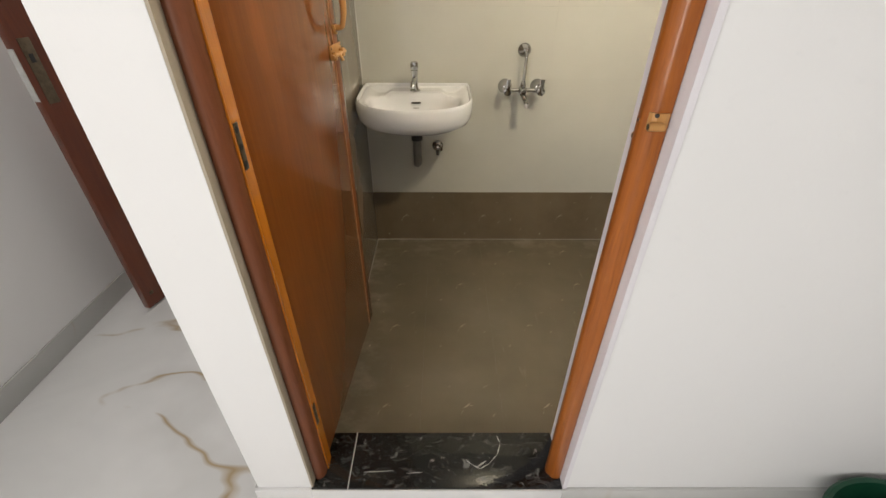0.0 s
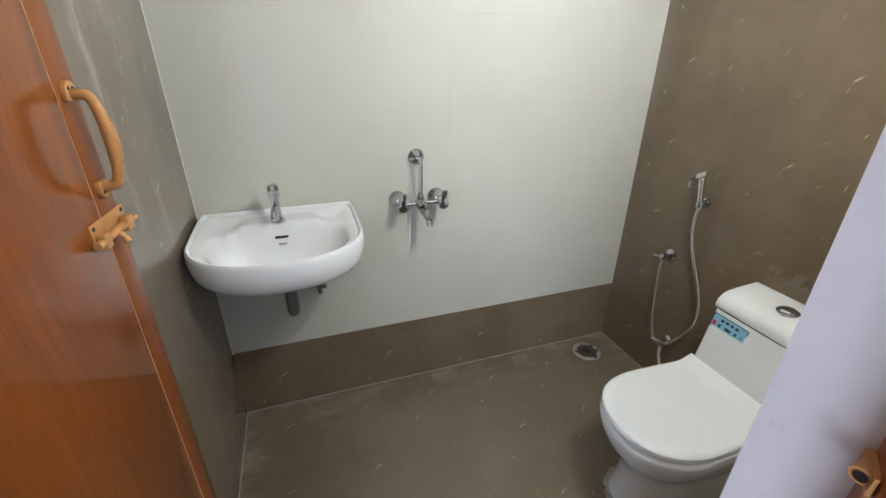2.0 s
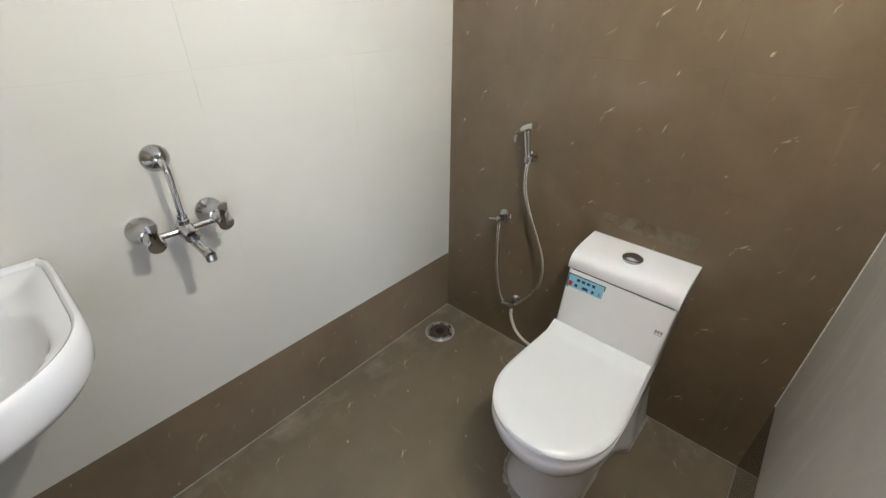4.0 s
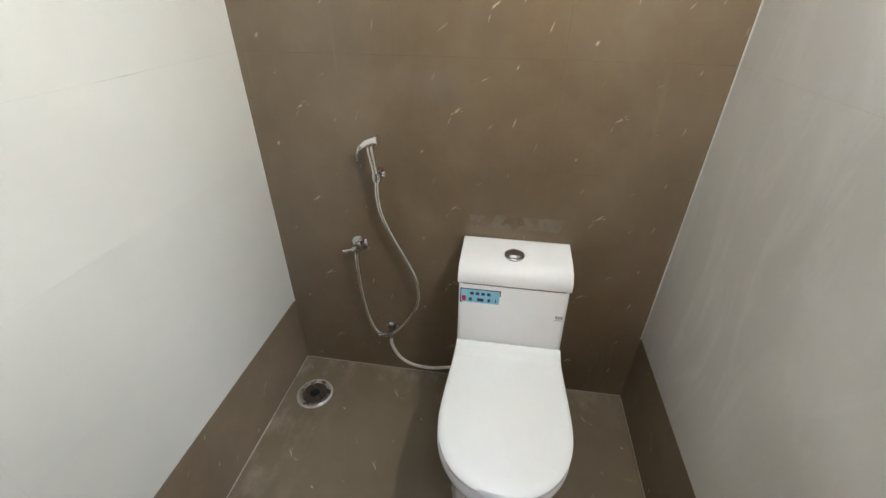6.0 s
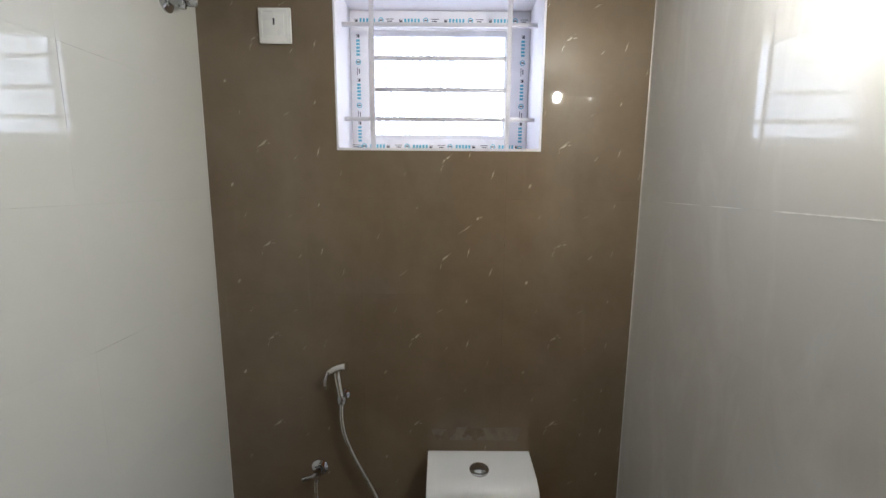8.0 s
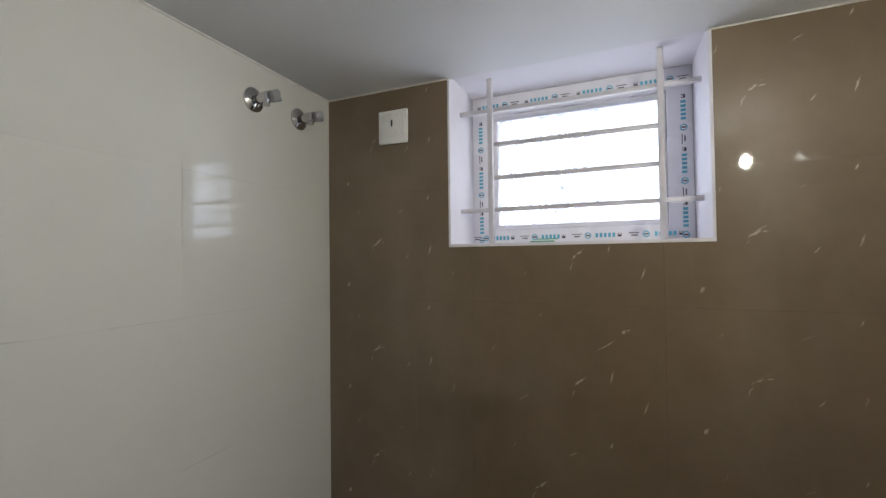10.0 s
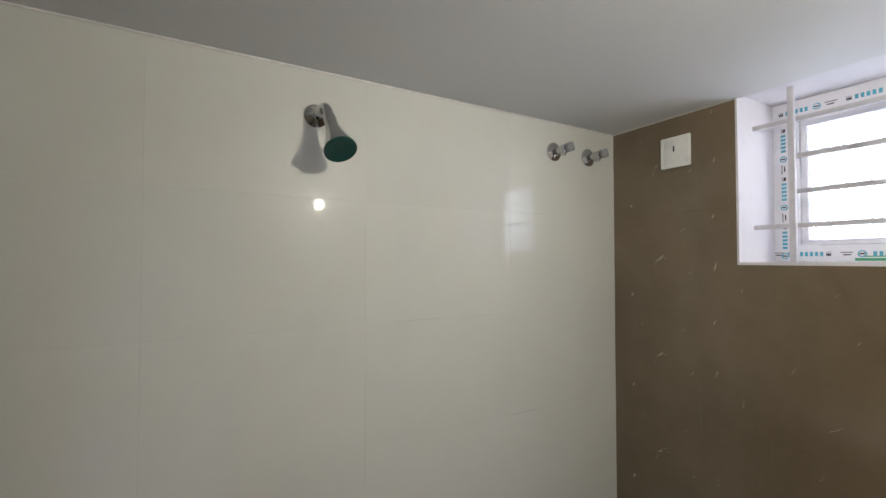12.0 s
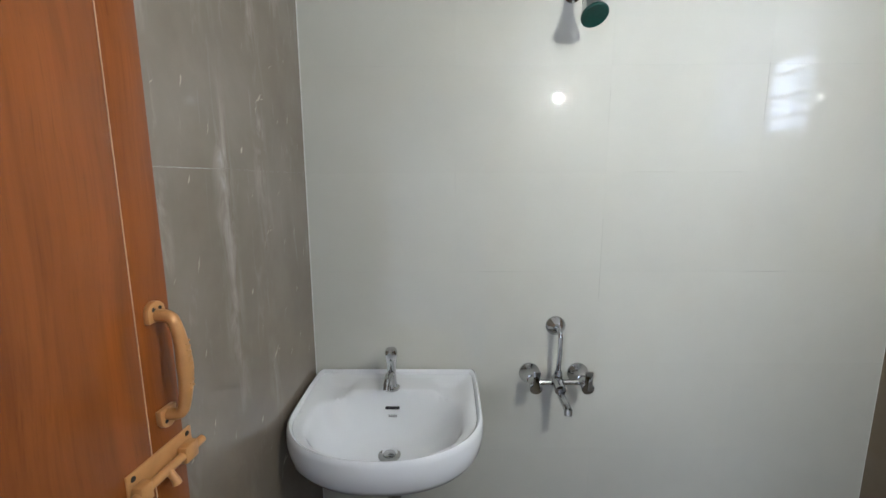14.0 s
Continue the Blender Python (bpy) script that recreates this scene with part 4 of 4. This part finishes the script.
part("pan", rings([toilet_ring(z, a, b, c, d, arc=e, low=g) for z, a, b, c, d, e, g in body]), M_CERAMIC, toilet, "white ceramic pan and foot", smooth=True)
wobble = random.Random(5)
smear = []
for x, y in bowl_outline(1.046, 1.634, 0.132, 0.183, arc=0.15, low=1):
    k = 1 + 0.045 * wobble.random()
    smear.append((1.35 + (x - 1.35) * k if x < 1.35 else x, TY + y * k))
part("cement_bead", rings([[(x, y, z) for x, y in smear] for z in (0.0004, 0.0022)]), simple("smeared_white_cement", (0.42, 0.40, 0.36), 0.85, vary=0.4, scale=35), toilet, "smeared white cement around the foot")
seat = [(0.3892, 0.966, 1.40, 0.168, 0.157), (0.391, 0.965, 1.404, 0.1695, 0.159), (0.397, 0.965, 1.404, 0.1695, 0.159), (0.3985, 0.966, 1.40, 0.168, 0.157)]
part("seat", rings([toilet_ring(*r, corner=0.012) for r in seat]), M_SEAT, toilet, smooth=True)
lid = [(0.4003, 0.965, 1.408, 0.1675, 0.157), (0.402, 0.957, 1.412, 0.1735, 0.162), (0.413, 0.957, 1.412, 0.1735, 0.162), (0.418, 0.961, 1.410, 0.169, 0.159), (0.4205, 0.976, 1.403, 0.158, 0.150)]
seat_lid = part("lid", rings([toilet_ring(*r, corner=0.014) for r in lid]), M_SEAT, toilet, "closed glossy white lid", smooth=True)
rib = extruded([(1.345, 0.4192), (1.358, 0.4216), (1.372, 0.4255), (1.385, 0.4310), (1.396, 0.4365), (1.404, 0.4385), (1.4100, 0.4360), (1.4115, 0.4195)], lambda u, v, d: (u, d, v), TY - 0.159, TY + 0.159)
part("hinge_ridge", rib, M_SEAT, seat_lid, bevel=0.002)


def tank_ring(z, xf, xb, h, r=0.014):
    pts = []
    for cx, cy, a0 in ((xf + r, h - r, 90), (xf + r, -h + r, 180), (xb - r, -h + r, 270), (xb - r, h - r, 0)):
        for i in range(5):
            a = radians(a0 + 22.5 * i)
            pts.append((cx + r * math.cos(a), TY + cy + r * math.sin(a), z))
    return pts


part("cistern", rings([tank_ring(*r) for r in ((0.389, 1.413, 1.636, 0.160), (0.42, 1.417, 1.636, 0.161), (0.50, 1.433, 1.636, 0.162), (0.58, 1.45, 1.636, 0.164), (0.6145, 1.458, 1.636, 0.165))]), M_CERAMIC, toilet, "white ceramic cistern", smooth=True)
part("cistern_gap", rings([tank_ring(*r) for r in ((0.6146, 1.462, 1.621, 0.162), (0.6185, 1.462, 1.621, 0.162))]), M_BLACK, toilet, "dark gap under the cistern lid")
prof = [(1.459, 0.6187), (1.456, 0.622), (1.4555, 0.634), (1.459, 0.648), (1.468, 0.661), (1.484, 0.671), (1.51, 0.677), (1.56, 0.681), (1.618, 0.684), (1.630, 0.683), (1.636, 0.678), (1.636, 0.6187)]
part("cistern_lid", extruded(prof, lambda u, v, d: (u, d, v), TY - 0.168, TY + 0.168), M_CERAMIC, toilet, "white ceramic cistern lid", bevel=0.004, segs=3)
button = part("flush_button", lathe((1.541, 1.652, 0.6785), (-0.05, 0, 1), [(0, 0.031), (0.004, 0.0305), (0.006, 0.028), (0.0065, 0.0245)], 30), M_CHROME, toilet, "round chrome double flush button", smooth=True)
part("button_cap", lathe((1.541, 1.652, 0.6835), (-0.05, 0, 1), [(0, 0.024), (0.0035, 0.0235), (0.007, 0.019), (0.0095, 0.012), (0.0105, 0.004)], 26), M_CHROME, button, smooth=True)


def on_tank(name, y0, y1, z0, z1, m, lift, parent, label=""):
    """A thin piece lying on the sloping front of the cistern."""
    def at(z, off):
        return 1.417 + (z - 0.42) * (1.458 - 1.417) / (0.6145 - 0.42) - off
    pts = [[(at(z, o), y, z) for y, z in ((y0, z0), (y1, z0), (y1, z1), (y0, z1))] for o in (-0.001, lift)]
    return part(name, rings(pts), m, parent, label)


sticker = on_tank("sticker", TY + 0.036, TY + 0.158, 0.556, 0.603, M_NAVY, 0.0006, toilet, "light blue printed sticker on the cistern")
on_tank("sticker_face", TY + 0.039, TY + 0.155, 0.559, 0.600, M_BLUE, 0.0010, sticker)
for k in range(4):
    y = TY + 0.117 - k * 0.017
    on_tank("mark", y, y + 0.011, 0.584, 0.593, M_NAVY, 0.0013, sticker)
on_tank("mark", TY + 0.140, TY + 0.152, 0.563, 0.579, M_RED, 0.0013, sticker)
for y, w in ((0.122, 0.009), (0.086, 0.020), (0.066, 0.008), (0.048, 0.003)):
    on_tank("mark", TY + y, TY + y + w, 0.564, 0.574, M_NAVY, 0.0013, sticker)
small_mark = on_tank("mark", TY - 0.152, TY - 0.130, 0.526, 0.528, simple("grey_mark", (0.3, 0.3, 0.3), 0.4), 0.0009, toilet, "small grey printed mark")
for k in range(3):
    on_tank("mark", TY - 0.137 - k * 0.0075, TY - 0.131 - k * 0.0075, 0.531, 0.541, small_mark.data.materials[0], 0.0009, toilet, "small grey printed mark")

toilet.location.x -= 0.007

# ---- health faucet ----
faucet_valve = angle_valve("faucet_valve", (XE, 2.180, 0.614), (-1, 0, 0), "small chrome stop valve feeding the hand spray", handle_way=(-0.005, 0.045, -0.012), down=0.02)
inlet_valve = angle_valve("inlet_valve", (XE, 2.083, 0.235), (-1, 0, 0), "chrome stop valve feeding the toilet", handle_way=(-0.005, 0.045, -0.010), down=0.02, size=0.9)
spray = thing("hand_spray", (1.60, 2.09, 0.87), "chrome health faucet with long flexible hose in its wall hook", "hand spray")
hook = part("wall_hook", lathe((XE - 0.0003, 2.092, 0.878), (-1, 0, 0), [(0, 0.020), (0.004, 0.020), (0.008, 0.012), (0.02, 0.011)], 22), M_CHROME, spray, "chrome hook plate", smooth=True)
part("hook_ring", lathe((1.603, 2.092, 0.862), (0.05, 0, 1), [(0, 0.0135), (0.006, 0.0155), (0.022, 0.0165), (0.026, 0.0145)], 20), M_CHROME, hook, smooth=True)
part("spray_handle", tube([(1.603, 2.092, 0.872), (1.597, 2.096, 0.915), (1.590, 2.100, 0.965), (1.585, 2.098, 0.985)], [0.0095, 0.0105, 0.012, 0.012], 16), M_HOSE, spray, smooth=True)
part("spray_nozzle", tube([(1.590, 2.128, 0.972), (1.583, 2.105, 0.988), (1.575, 2.080, 1.000), (1.572, 2.066, 1.003)], [0.010, 0.0135, 0.0125, 0.0145], 16), M_HOSE, spray, smooth=True)
part("trigger", tube([(1.580, 2.128, 0.978), (1.572, 2.134, 0.955), (1.575, 2.136, 0.935)], [0.004, 0.0045, 0.004], 8), M_STEEL, spray, smooth=True)
hose_points = [(1.603, 2.092, 0.866), (1.602, 2.094, 0.81), (1.60, 2.083, 0.745), (1.60, 2.050, 0.66), (1.60, 2.009, 0.578), (1.60, 1.980, 0.51), (1.60, 1.970, 0.45), (1.60, 1.976, 0.39), (1.60, 2.0, 0.335), (1.60, 2.04, 0.272), (1.60, 2.08, 0.228), (1.60, 2.115, 0.215), (1.60, 2.145, 0.24), (1.598, 2.166, 0.31), (1.595, 2.180, 0.42), (1.593, 2.183, 0.51), (1.592, 2.183, 0.59)]
part("hose", tube(hose_points, 0.0074, 12), M_HOSE, spray, "flexible chromed hose", smooth=True)
inlet = thing("inlet_hose", (1.60, 2.08, 0.20), "white plastic hose from the valve to the toilet", "hose")
part("hose", tube([(1.592, 2.083, 0.215), (1.592, 2.080, 0.17), (1.59, 2.05, 0.112), (1.585, 2.0, 0.085), (1.58, 1.93, 0.082), (1.575, 1.87, 0.10), (1.572, 1.800, 0.12)], 0.0062, 10), M_WHITE_HOSE, inlet, smooth=True)

# ---- floor drain ----
drain = thing("floor_drain", (1.456, 2.375, 0.0), "round steel floor drain with a perforated grate, ringed with cement", "floor drain")
part("cement_ring", lathe((1.456, 2.375, -0.001), (0, 0, 1), [(0, 0.071), (0.0022, 0.069), (0.0025, 0.062)], 40), M_GROUT, drain)
part("drain_rim", lathe((1.456, 2.375, 0.0012), (0, 0, 1), [(0, 0.063), (0.003, 0.061), (0.0035, 0.054), (0.001, 0.050)], 40), M_STEEL, drain, smooth=True)
grate = part("grate", lathe((1.456, 2.375, 0.0013), (0, 0, 1), [(0, 0.049), (0.0016, 0.048)], 36), M_CHROME, drain, "polished perforated steel grate")
part("drain_hole", lathe((1.456, 2.375, 0.0029), (0, 0, 1), [(0, 0.0195), (0.0004, 0.0195)], 24), M_BLACK, grate)
holes = bmesh.new()
for radius, count in ((0.0245, 10), (0.0330, 14), (0.0415, 18)):
    for i in range(count):
        a = math.tau * (i + 0.5 * (count == 14)) / count
        lathe((1.456 + radius * math.cos(a), 2.375 + radius * math.sin(a), 0.0028), (0, 0, 1), [(0, 0.0031), (0.0004, 0.0031)], 8, holes)
part("grate_holes", holes, M_BLACK, grate)["kind"] = "stuff"

drain.location.x, drain.location.y = 1.450, 2.370

# ---- switch ----
switch = thing("light_switch", (XE, 2.2535, 2.005), "white square switch plate high on the brown tiled wall", "switch")
part("plate", block(XE - 0.009, XE - 0.0003, 2.207, 2.300, 1.957, 2.053), M_PLASTIC, switch, bevel=0.004, segs=3)
part("rim", cells([2.216, 2.219, 2.288, 2.291], [1.966, 1.969, 2.041, 2.044], XE - 0.0112, XE - 0.009, upright_y, {(1, 1)}), M_PLASTIC, switch)
part("rocker", block(XE - 0.0122, XE - 0.009, 2.226, 2.281, 1.978, 2.033), M_PLASTIC, switch, bevel=0.001)
part("indicator", block(XE - 0.0127, XE - 0.012, 2.252, 2.257, 2.005, 2.023), M_BLACKPRINT, switch, "small dark indicator slot")

# ---- lamp ----
lamp = thing("wall_lamp", (0.89, YS, 1.962), "white bulb holder with a round LED bulb on the ivory wall", "wall lamp")
part("holder", lathe((0.89, YS, 1.962), (0, 1, 0), [(0.0003, 0.035), (0.006, 0.034), (0.012, 0.022), (0.03, 0.02), (0.032, 0.017)], 24), M_PLASTIC, lamp, smooth=True)
part("bulb_base", lathe((0.89, YS, 1.962), (0, 1, 0), [(0.031, 0.012), (0.045, 0.014), (0.062, 0.0195), (0.068, 0.0212)], 24), M_PLASTIC, lamp, smooth=True)
part("bulb", lathe((0.89, YS, 1.962), (0, 1, 0), [(0.0682, 0.0210), (0.073, 0.0208), (0.079, 0.0185), (0.085, 0.013), (0.088, 0.008), (0.0895, 0.003)], 20), M_BULB, lamp, "glowing warm white LED bulb", smooth=True)

# ---- the hall ----
leaf = thing("door_2", (-1.19, 1.87, HALL_Z + 0.01), "dark red-brown varnished door leaf standing open in the passage", "door")
leaf["kind"] = "structure"
LA = radians(74)
LC = Vector((-1.195, 1.87, 0))


def leaf_at(u, v, d):
    return (LC.x + u * math.cos(LA) - d * math.sin(LA), LC.y + u * math.sin(LA) + d * math.cos(LA), v)


def leaf_block(u0, u1, v0, v1, d0, d1):
    return rings([[leaf_at(u, v, d) for u, v in ((u0, v0), (u1, v0), (u1, v1), (u0, v1))] for d in (d0, d1)])


part("door_panel", leaf_block(0.0, 0.80, HALL_Z + 0.01, 1.99, 0.0, 0.035), M_LEAF, leaf, bevel=0.002)
plate = part("lock_plate", leaf_block(0.020, 0.058, 0.95, 1.160, -0.004, -0.0003), M_BRASS_OLD, leaf, "antique brass lock plate", bevel=0.001)
part("keyhole", leaf_block(0.030, 0.044, 1.085, 1.112, -0.0055, -0.004), M_BLACK, plate)
part("latch_plate", leaf_block(-0.003, -0.0003, 0.962, 1.130, 0.004, 0.032), simple("zinc_plate", (0.66, 0.66, 0.64), 0.35, 0.2, 0.2, 60), leaf, "steel latch plate in the door edge")
part("door_stud", leaf_block(0.03, 0.045, 0.06, 0.075, -0.006, -0.0003), M_BRASS_OLD, leaf)

tub = thing("tub", (1.39, 0.742, HALL_Z), "dark green plastic tub holding a black rubber mat", "tub")
part("tub_wall", lathe((1.39, 0.742, HALL_Z), (0, 0, 1), [(0.0005, 0.185), (0.165, 0.222), (0.175, 0.238), (0.186, 0.240), (0.190, 0.234), (0.186, 0.224), (0.02, 0.182)], 40), M_TUB, tub, smooth=True)
part("mat", lathe((1.39, 0.742, HALL_Z + 0.03), (0, 0, 1), [(0, 0.17), (0.10, 0.19), (0.155, 0.15), (0.14, 0.05)], 32), M_SACK, tub, "black rubber mat rolled in the tub", smooth=True)
part("tag", lathe((1.39 - 0.232 * 0.94, 0.742 + 0.232 * 0.34, HALL_Z + 0.188), (0, 0, 1), [(0, 0.009), (0.005, 0.007)], 10), M_PLASTIC, tub)

# ---- tiles, one by one ----


def tile(us, vs, name, place, d0, d1, material, parent, hole=None, u_of=None):
    gap = 0.00008
    u0, u1, v0, v1 = us[0] + gap, us[1] - gap, vs[0] + gap, vs[1] - gap
    gu, gv = [u0, u1], [v0, v1]
    if hole:
        gu += [u for u in hole[:2] if u0 < u < u1]
        gv += [v for v in hole[2:] if v0 < v < v1]
    gu.sort(), gv.sort()
    gone = set()
    if hole:
        gone = {(i, j) for i in range(len(gu) - 1) for j in range(len(gv) - 1) if hole[0] < (gu[i] + gu[i + 1]) / 2 < hole[1] and hole[2] < (gv[j] + gv[j + 1]) / 2 < hole[3]}
        if len(gone) == (len(gu) - 1) * (len(gv) - 1):
            return
    bm = cells(gu, gv, d0, d1, place, gone)
    lay = bm.loops.layers.uv.new("UVMap")
    for f in bm.faces:
        for loop in f.loops:
            u, v = u_of(loop.vert.co, us[0], us[1], vs[0])
            loop[lay].uv = (u, v)
    at = ORIGIN[parent.name]
    bmesh.ops.translate(bm, vec=-at, verts=bm.verts)
    me = bpy.data.meshes.new(name)
    bm.to_mesh(me)
    bm.free()
    me.materials.append(material)
    ob = new(name, me)
    ORIGIN[ob.name] = at
    ob.parent = parent


X_JOINTS = [XW, 0.271, 0.719, 1.167, 1.615, XE]
Y_JOINTS = [YS, 1.579, 2.0255, YN]
Z_JOINTS = [0.0, 0.313] + [0.313 + 0.301 * k for k in range(1, 6)] + [ZC]
WIN = (1.4782, 2.0898, 1.6602, 2.2)
DOORWAY = (-0.3, 0.583, -0.1, 2.075)


def uv_x(co, a, b, c):
    return (co.x - a, co.z - c)


def uv_east(co, a, b, c):
    return (b - co.y, co.z - c)


def uv_west(co, a, b, c):
    return (co.y - a, co.z - c)


def uv_flat(co, a, b, c):
    return (co.x - a, co.y - c)


for v0, v1 in zip(Z_JOINTS, Z_JOINTS[1:]):
    low = v1 < 0.4
    for u0, u1 in zip(X_JOINTS, X_JOINTS[1:]):
        tile((u0, u1), (v0, v1), "tile", upright_x, YN, YN + T, M_BROWN if low else M_PALE, wall_north, None, uv_x)
        tile((u0, u1), (v0, v1), "tile", upright_x, YS - T, YS, M_BROWN if low else M_PALE_S, wall_south, DOORWAY, uv_x)
    for u0, u1 in zip(Y_JOINTS, Y_JOINTS[1:]):
        tile((u0, u1), (v0, v1), "tile", upright_y, XE, XE + T, M_BROWN_B if 1.5 < u0 < 1.9 and v0 > 1.1 else M_BROWN, wall_east, WIN, uv_east)
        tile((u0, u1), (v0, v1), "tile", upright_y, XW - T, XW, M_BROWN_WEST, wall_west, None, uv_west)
FX = [XW, 0.13, 0.43, 0.73, 1.03, 1.33, XE]
FY = [YS + 0.0025, 1.59, 1.89, 2.19, YN]
for v0, v1 in zip(FY, FY[1:]):
    for u0, u1 in zip(FX, FX[1:]):
        tile((u0, u1), (v0, v1), "tile", flat, -0.006, 0.0, M_FLOOR, floor, None, uv_flat)
HX = [HALL_X + 0.6 * k for k in range(8)]
HY = [-2.4, -2.05, -1.45, -0.85, -0.25, 0.35, 0.95, 1.55, 2.15, 2.75, 3.1]
for v0, v1 in zip(HY, HY[1:]):
    for u0, u1 in zip(HX, HX[1:]):
        if v0 > 0.5 and u0 > -0.4:
            if v0 > 1.0:
                continue
            v1 = min(v1, OUT_Y)
        tile((u0, min(u1, 3.0)), (v0, v1), "tile", flat, HALL_Z - 0.008, HALL_Z, M_MARBLE, hall_floor, None, uv_flat)

# hairline joints where dirt or white cement has stayed in them
M_DIRT = simple("joint_dirt", (0.42, 0.405, 0.36), 0.8, vary=0.4, scale=80)

M_WHITE_CEMENT = simple("white_cement", (0.85, 0.84, 0.80), 0.7, vary=0.1, scale=80)


def hairline(a, b, width, place, d0, d1, material, parent, seed):
    """A thin uneven line of filler along a joint from a to b."""
    dice = random.Random(seed)
    a, b = Vector(a), Vector(b)
    way = (b - a).normalized()
    side = Vector((-way.y, way.x))
    steps = max(3, int((b - a).length / 0.012))
    edge = [(a.lerp(b, i / steps), width * (0.25 + 0.75 * dice.random()) * (0.2 if i in (0, steps) else 1)) for i in range(steps + 1)]
    rows = [[place(*(p + side * w * s), d) for s, d in ((-1, d0), (1, d0), (1, d1), (-1, d1))] for p, w in edge]
    part("joint_filler", rings(rows), material, parent)


for k, (a, b, w) in enumerate([((0.80, 1.518), (0.925, 1.518), 0.0009), ((1.03, 1.517), (1.13, 1.517), 0.0006), ((1.167, 1.66), (1.167, 1.83), 0.0011), ((1.17, 1.818), (1.30, 1.818), 0.0009),
                               ((1.155, 1.215), (1.285, 1.2155), 0.0009), ((0.719, 1.13), (0.719, 1.38), 0.0007), ((0.719, 1.66), (0.719, 1.76), 0.0006), ((0.271, 1.45), (0.271, 1.52), 0.0006)]):
    hairline(a, b, w * 0.65, upright_x, YN - 0.0004, YN + 0.001, M_DIRT, wall_north, k)
for k, (a, b, w) in enumerate([((0.80, 1.5165), (1.115, 1.517), 0.0017), ((1.20, 1.517), (1.30, 1.517), 0.0011), ((1.33, 1.517), (1.50, 1.517), 0.0010)]):
    hairline(a, b, w, upright_x, YS - 0.001, YS + 0.0005, M_WHITE_CEMENT, wall_south, 40 + k)

M_SMEAR = simple("dried_cement_smear", (0.178, 0.138, 0.092), 0.3, vary=0.35, scale=30)


def smear_patch(outline, x, parent):
    """A thin irregular film of dried cement on the east wall, outline in (y, z)."""
    part("cement_smear", extruded(outline, upright_y, x, x + 0.0006), M_SMEAR, parent)


ring = random.Random(21)
smear_patch([(1.52 + 0.004 * ring.random(), 0.715), (1.502, 0.758 + 0.004 * ring.random()), (1.55, 0.763), (1.62, 0.759), (1.70, 0.764), (1.76, 0.755), (1.797, 0.757), (1.803, 0.748), (1.785, 0.715)], XE - 0.0004, wall_east)
for k, (a, b, w) in enumerate([((2.09, 1.2155), (2.40, 1.2155), 0.0008), ((1.18, 1.2155), (1.37, 1.2155), 0.0007), ((1.579, 1.22), (1.579, 1.34), 0.0008), ((1.43, 0.9145), (1.55, 0.9145), 0.0007), ((1.579, 0.92), (1.579, 1.05), 0.0006)]):
    hairline(a, b, w, upright_y, XE - 0.0004, XE + 0.001, M_GROUT_DARK, wall_east, 70 + k)
hairline((1.72, 1.514), (1.985, 1.5165), 0.0008, upright_y, XW - 0.001, XW + 0.0005, M_DIRT, wall_west, 90)
# wiped arcs of dried cement on the granite sill
arc = [(0.385, 1.160), (0.395, 1.132), (0.381, 1.095), (0.353, 1.066), (0.324, 1.050), (0.301, 1.062), (0.281, 1.078)]
for k, (a, b) in enumerate(zip(arc, arc[1:])):
    hairline(a, b, 0.0022, flat, SILL - 0.001, SILL + 0.0004, M_SKIRT, threshold, 100 + k)
for k, (a, b, w) in enumerate([((-0.03, 1.040), (0.06, 1.044), 0.0016), ((0.10, 1.036), (0.15, 1.040), 0.0014), ((0.315, 1.055), (0.345, 1.075), 0.0035)]):
    hairline(a, b, w, flat, SILL - 0.001, SILL + 0.0004, M_SKIRT, threshold, 110 + k)
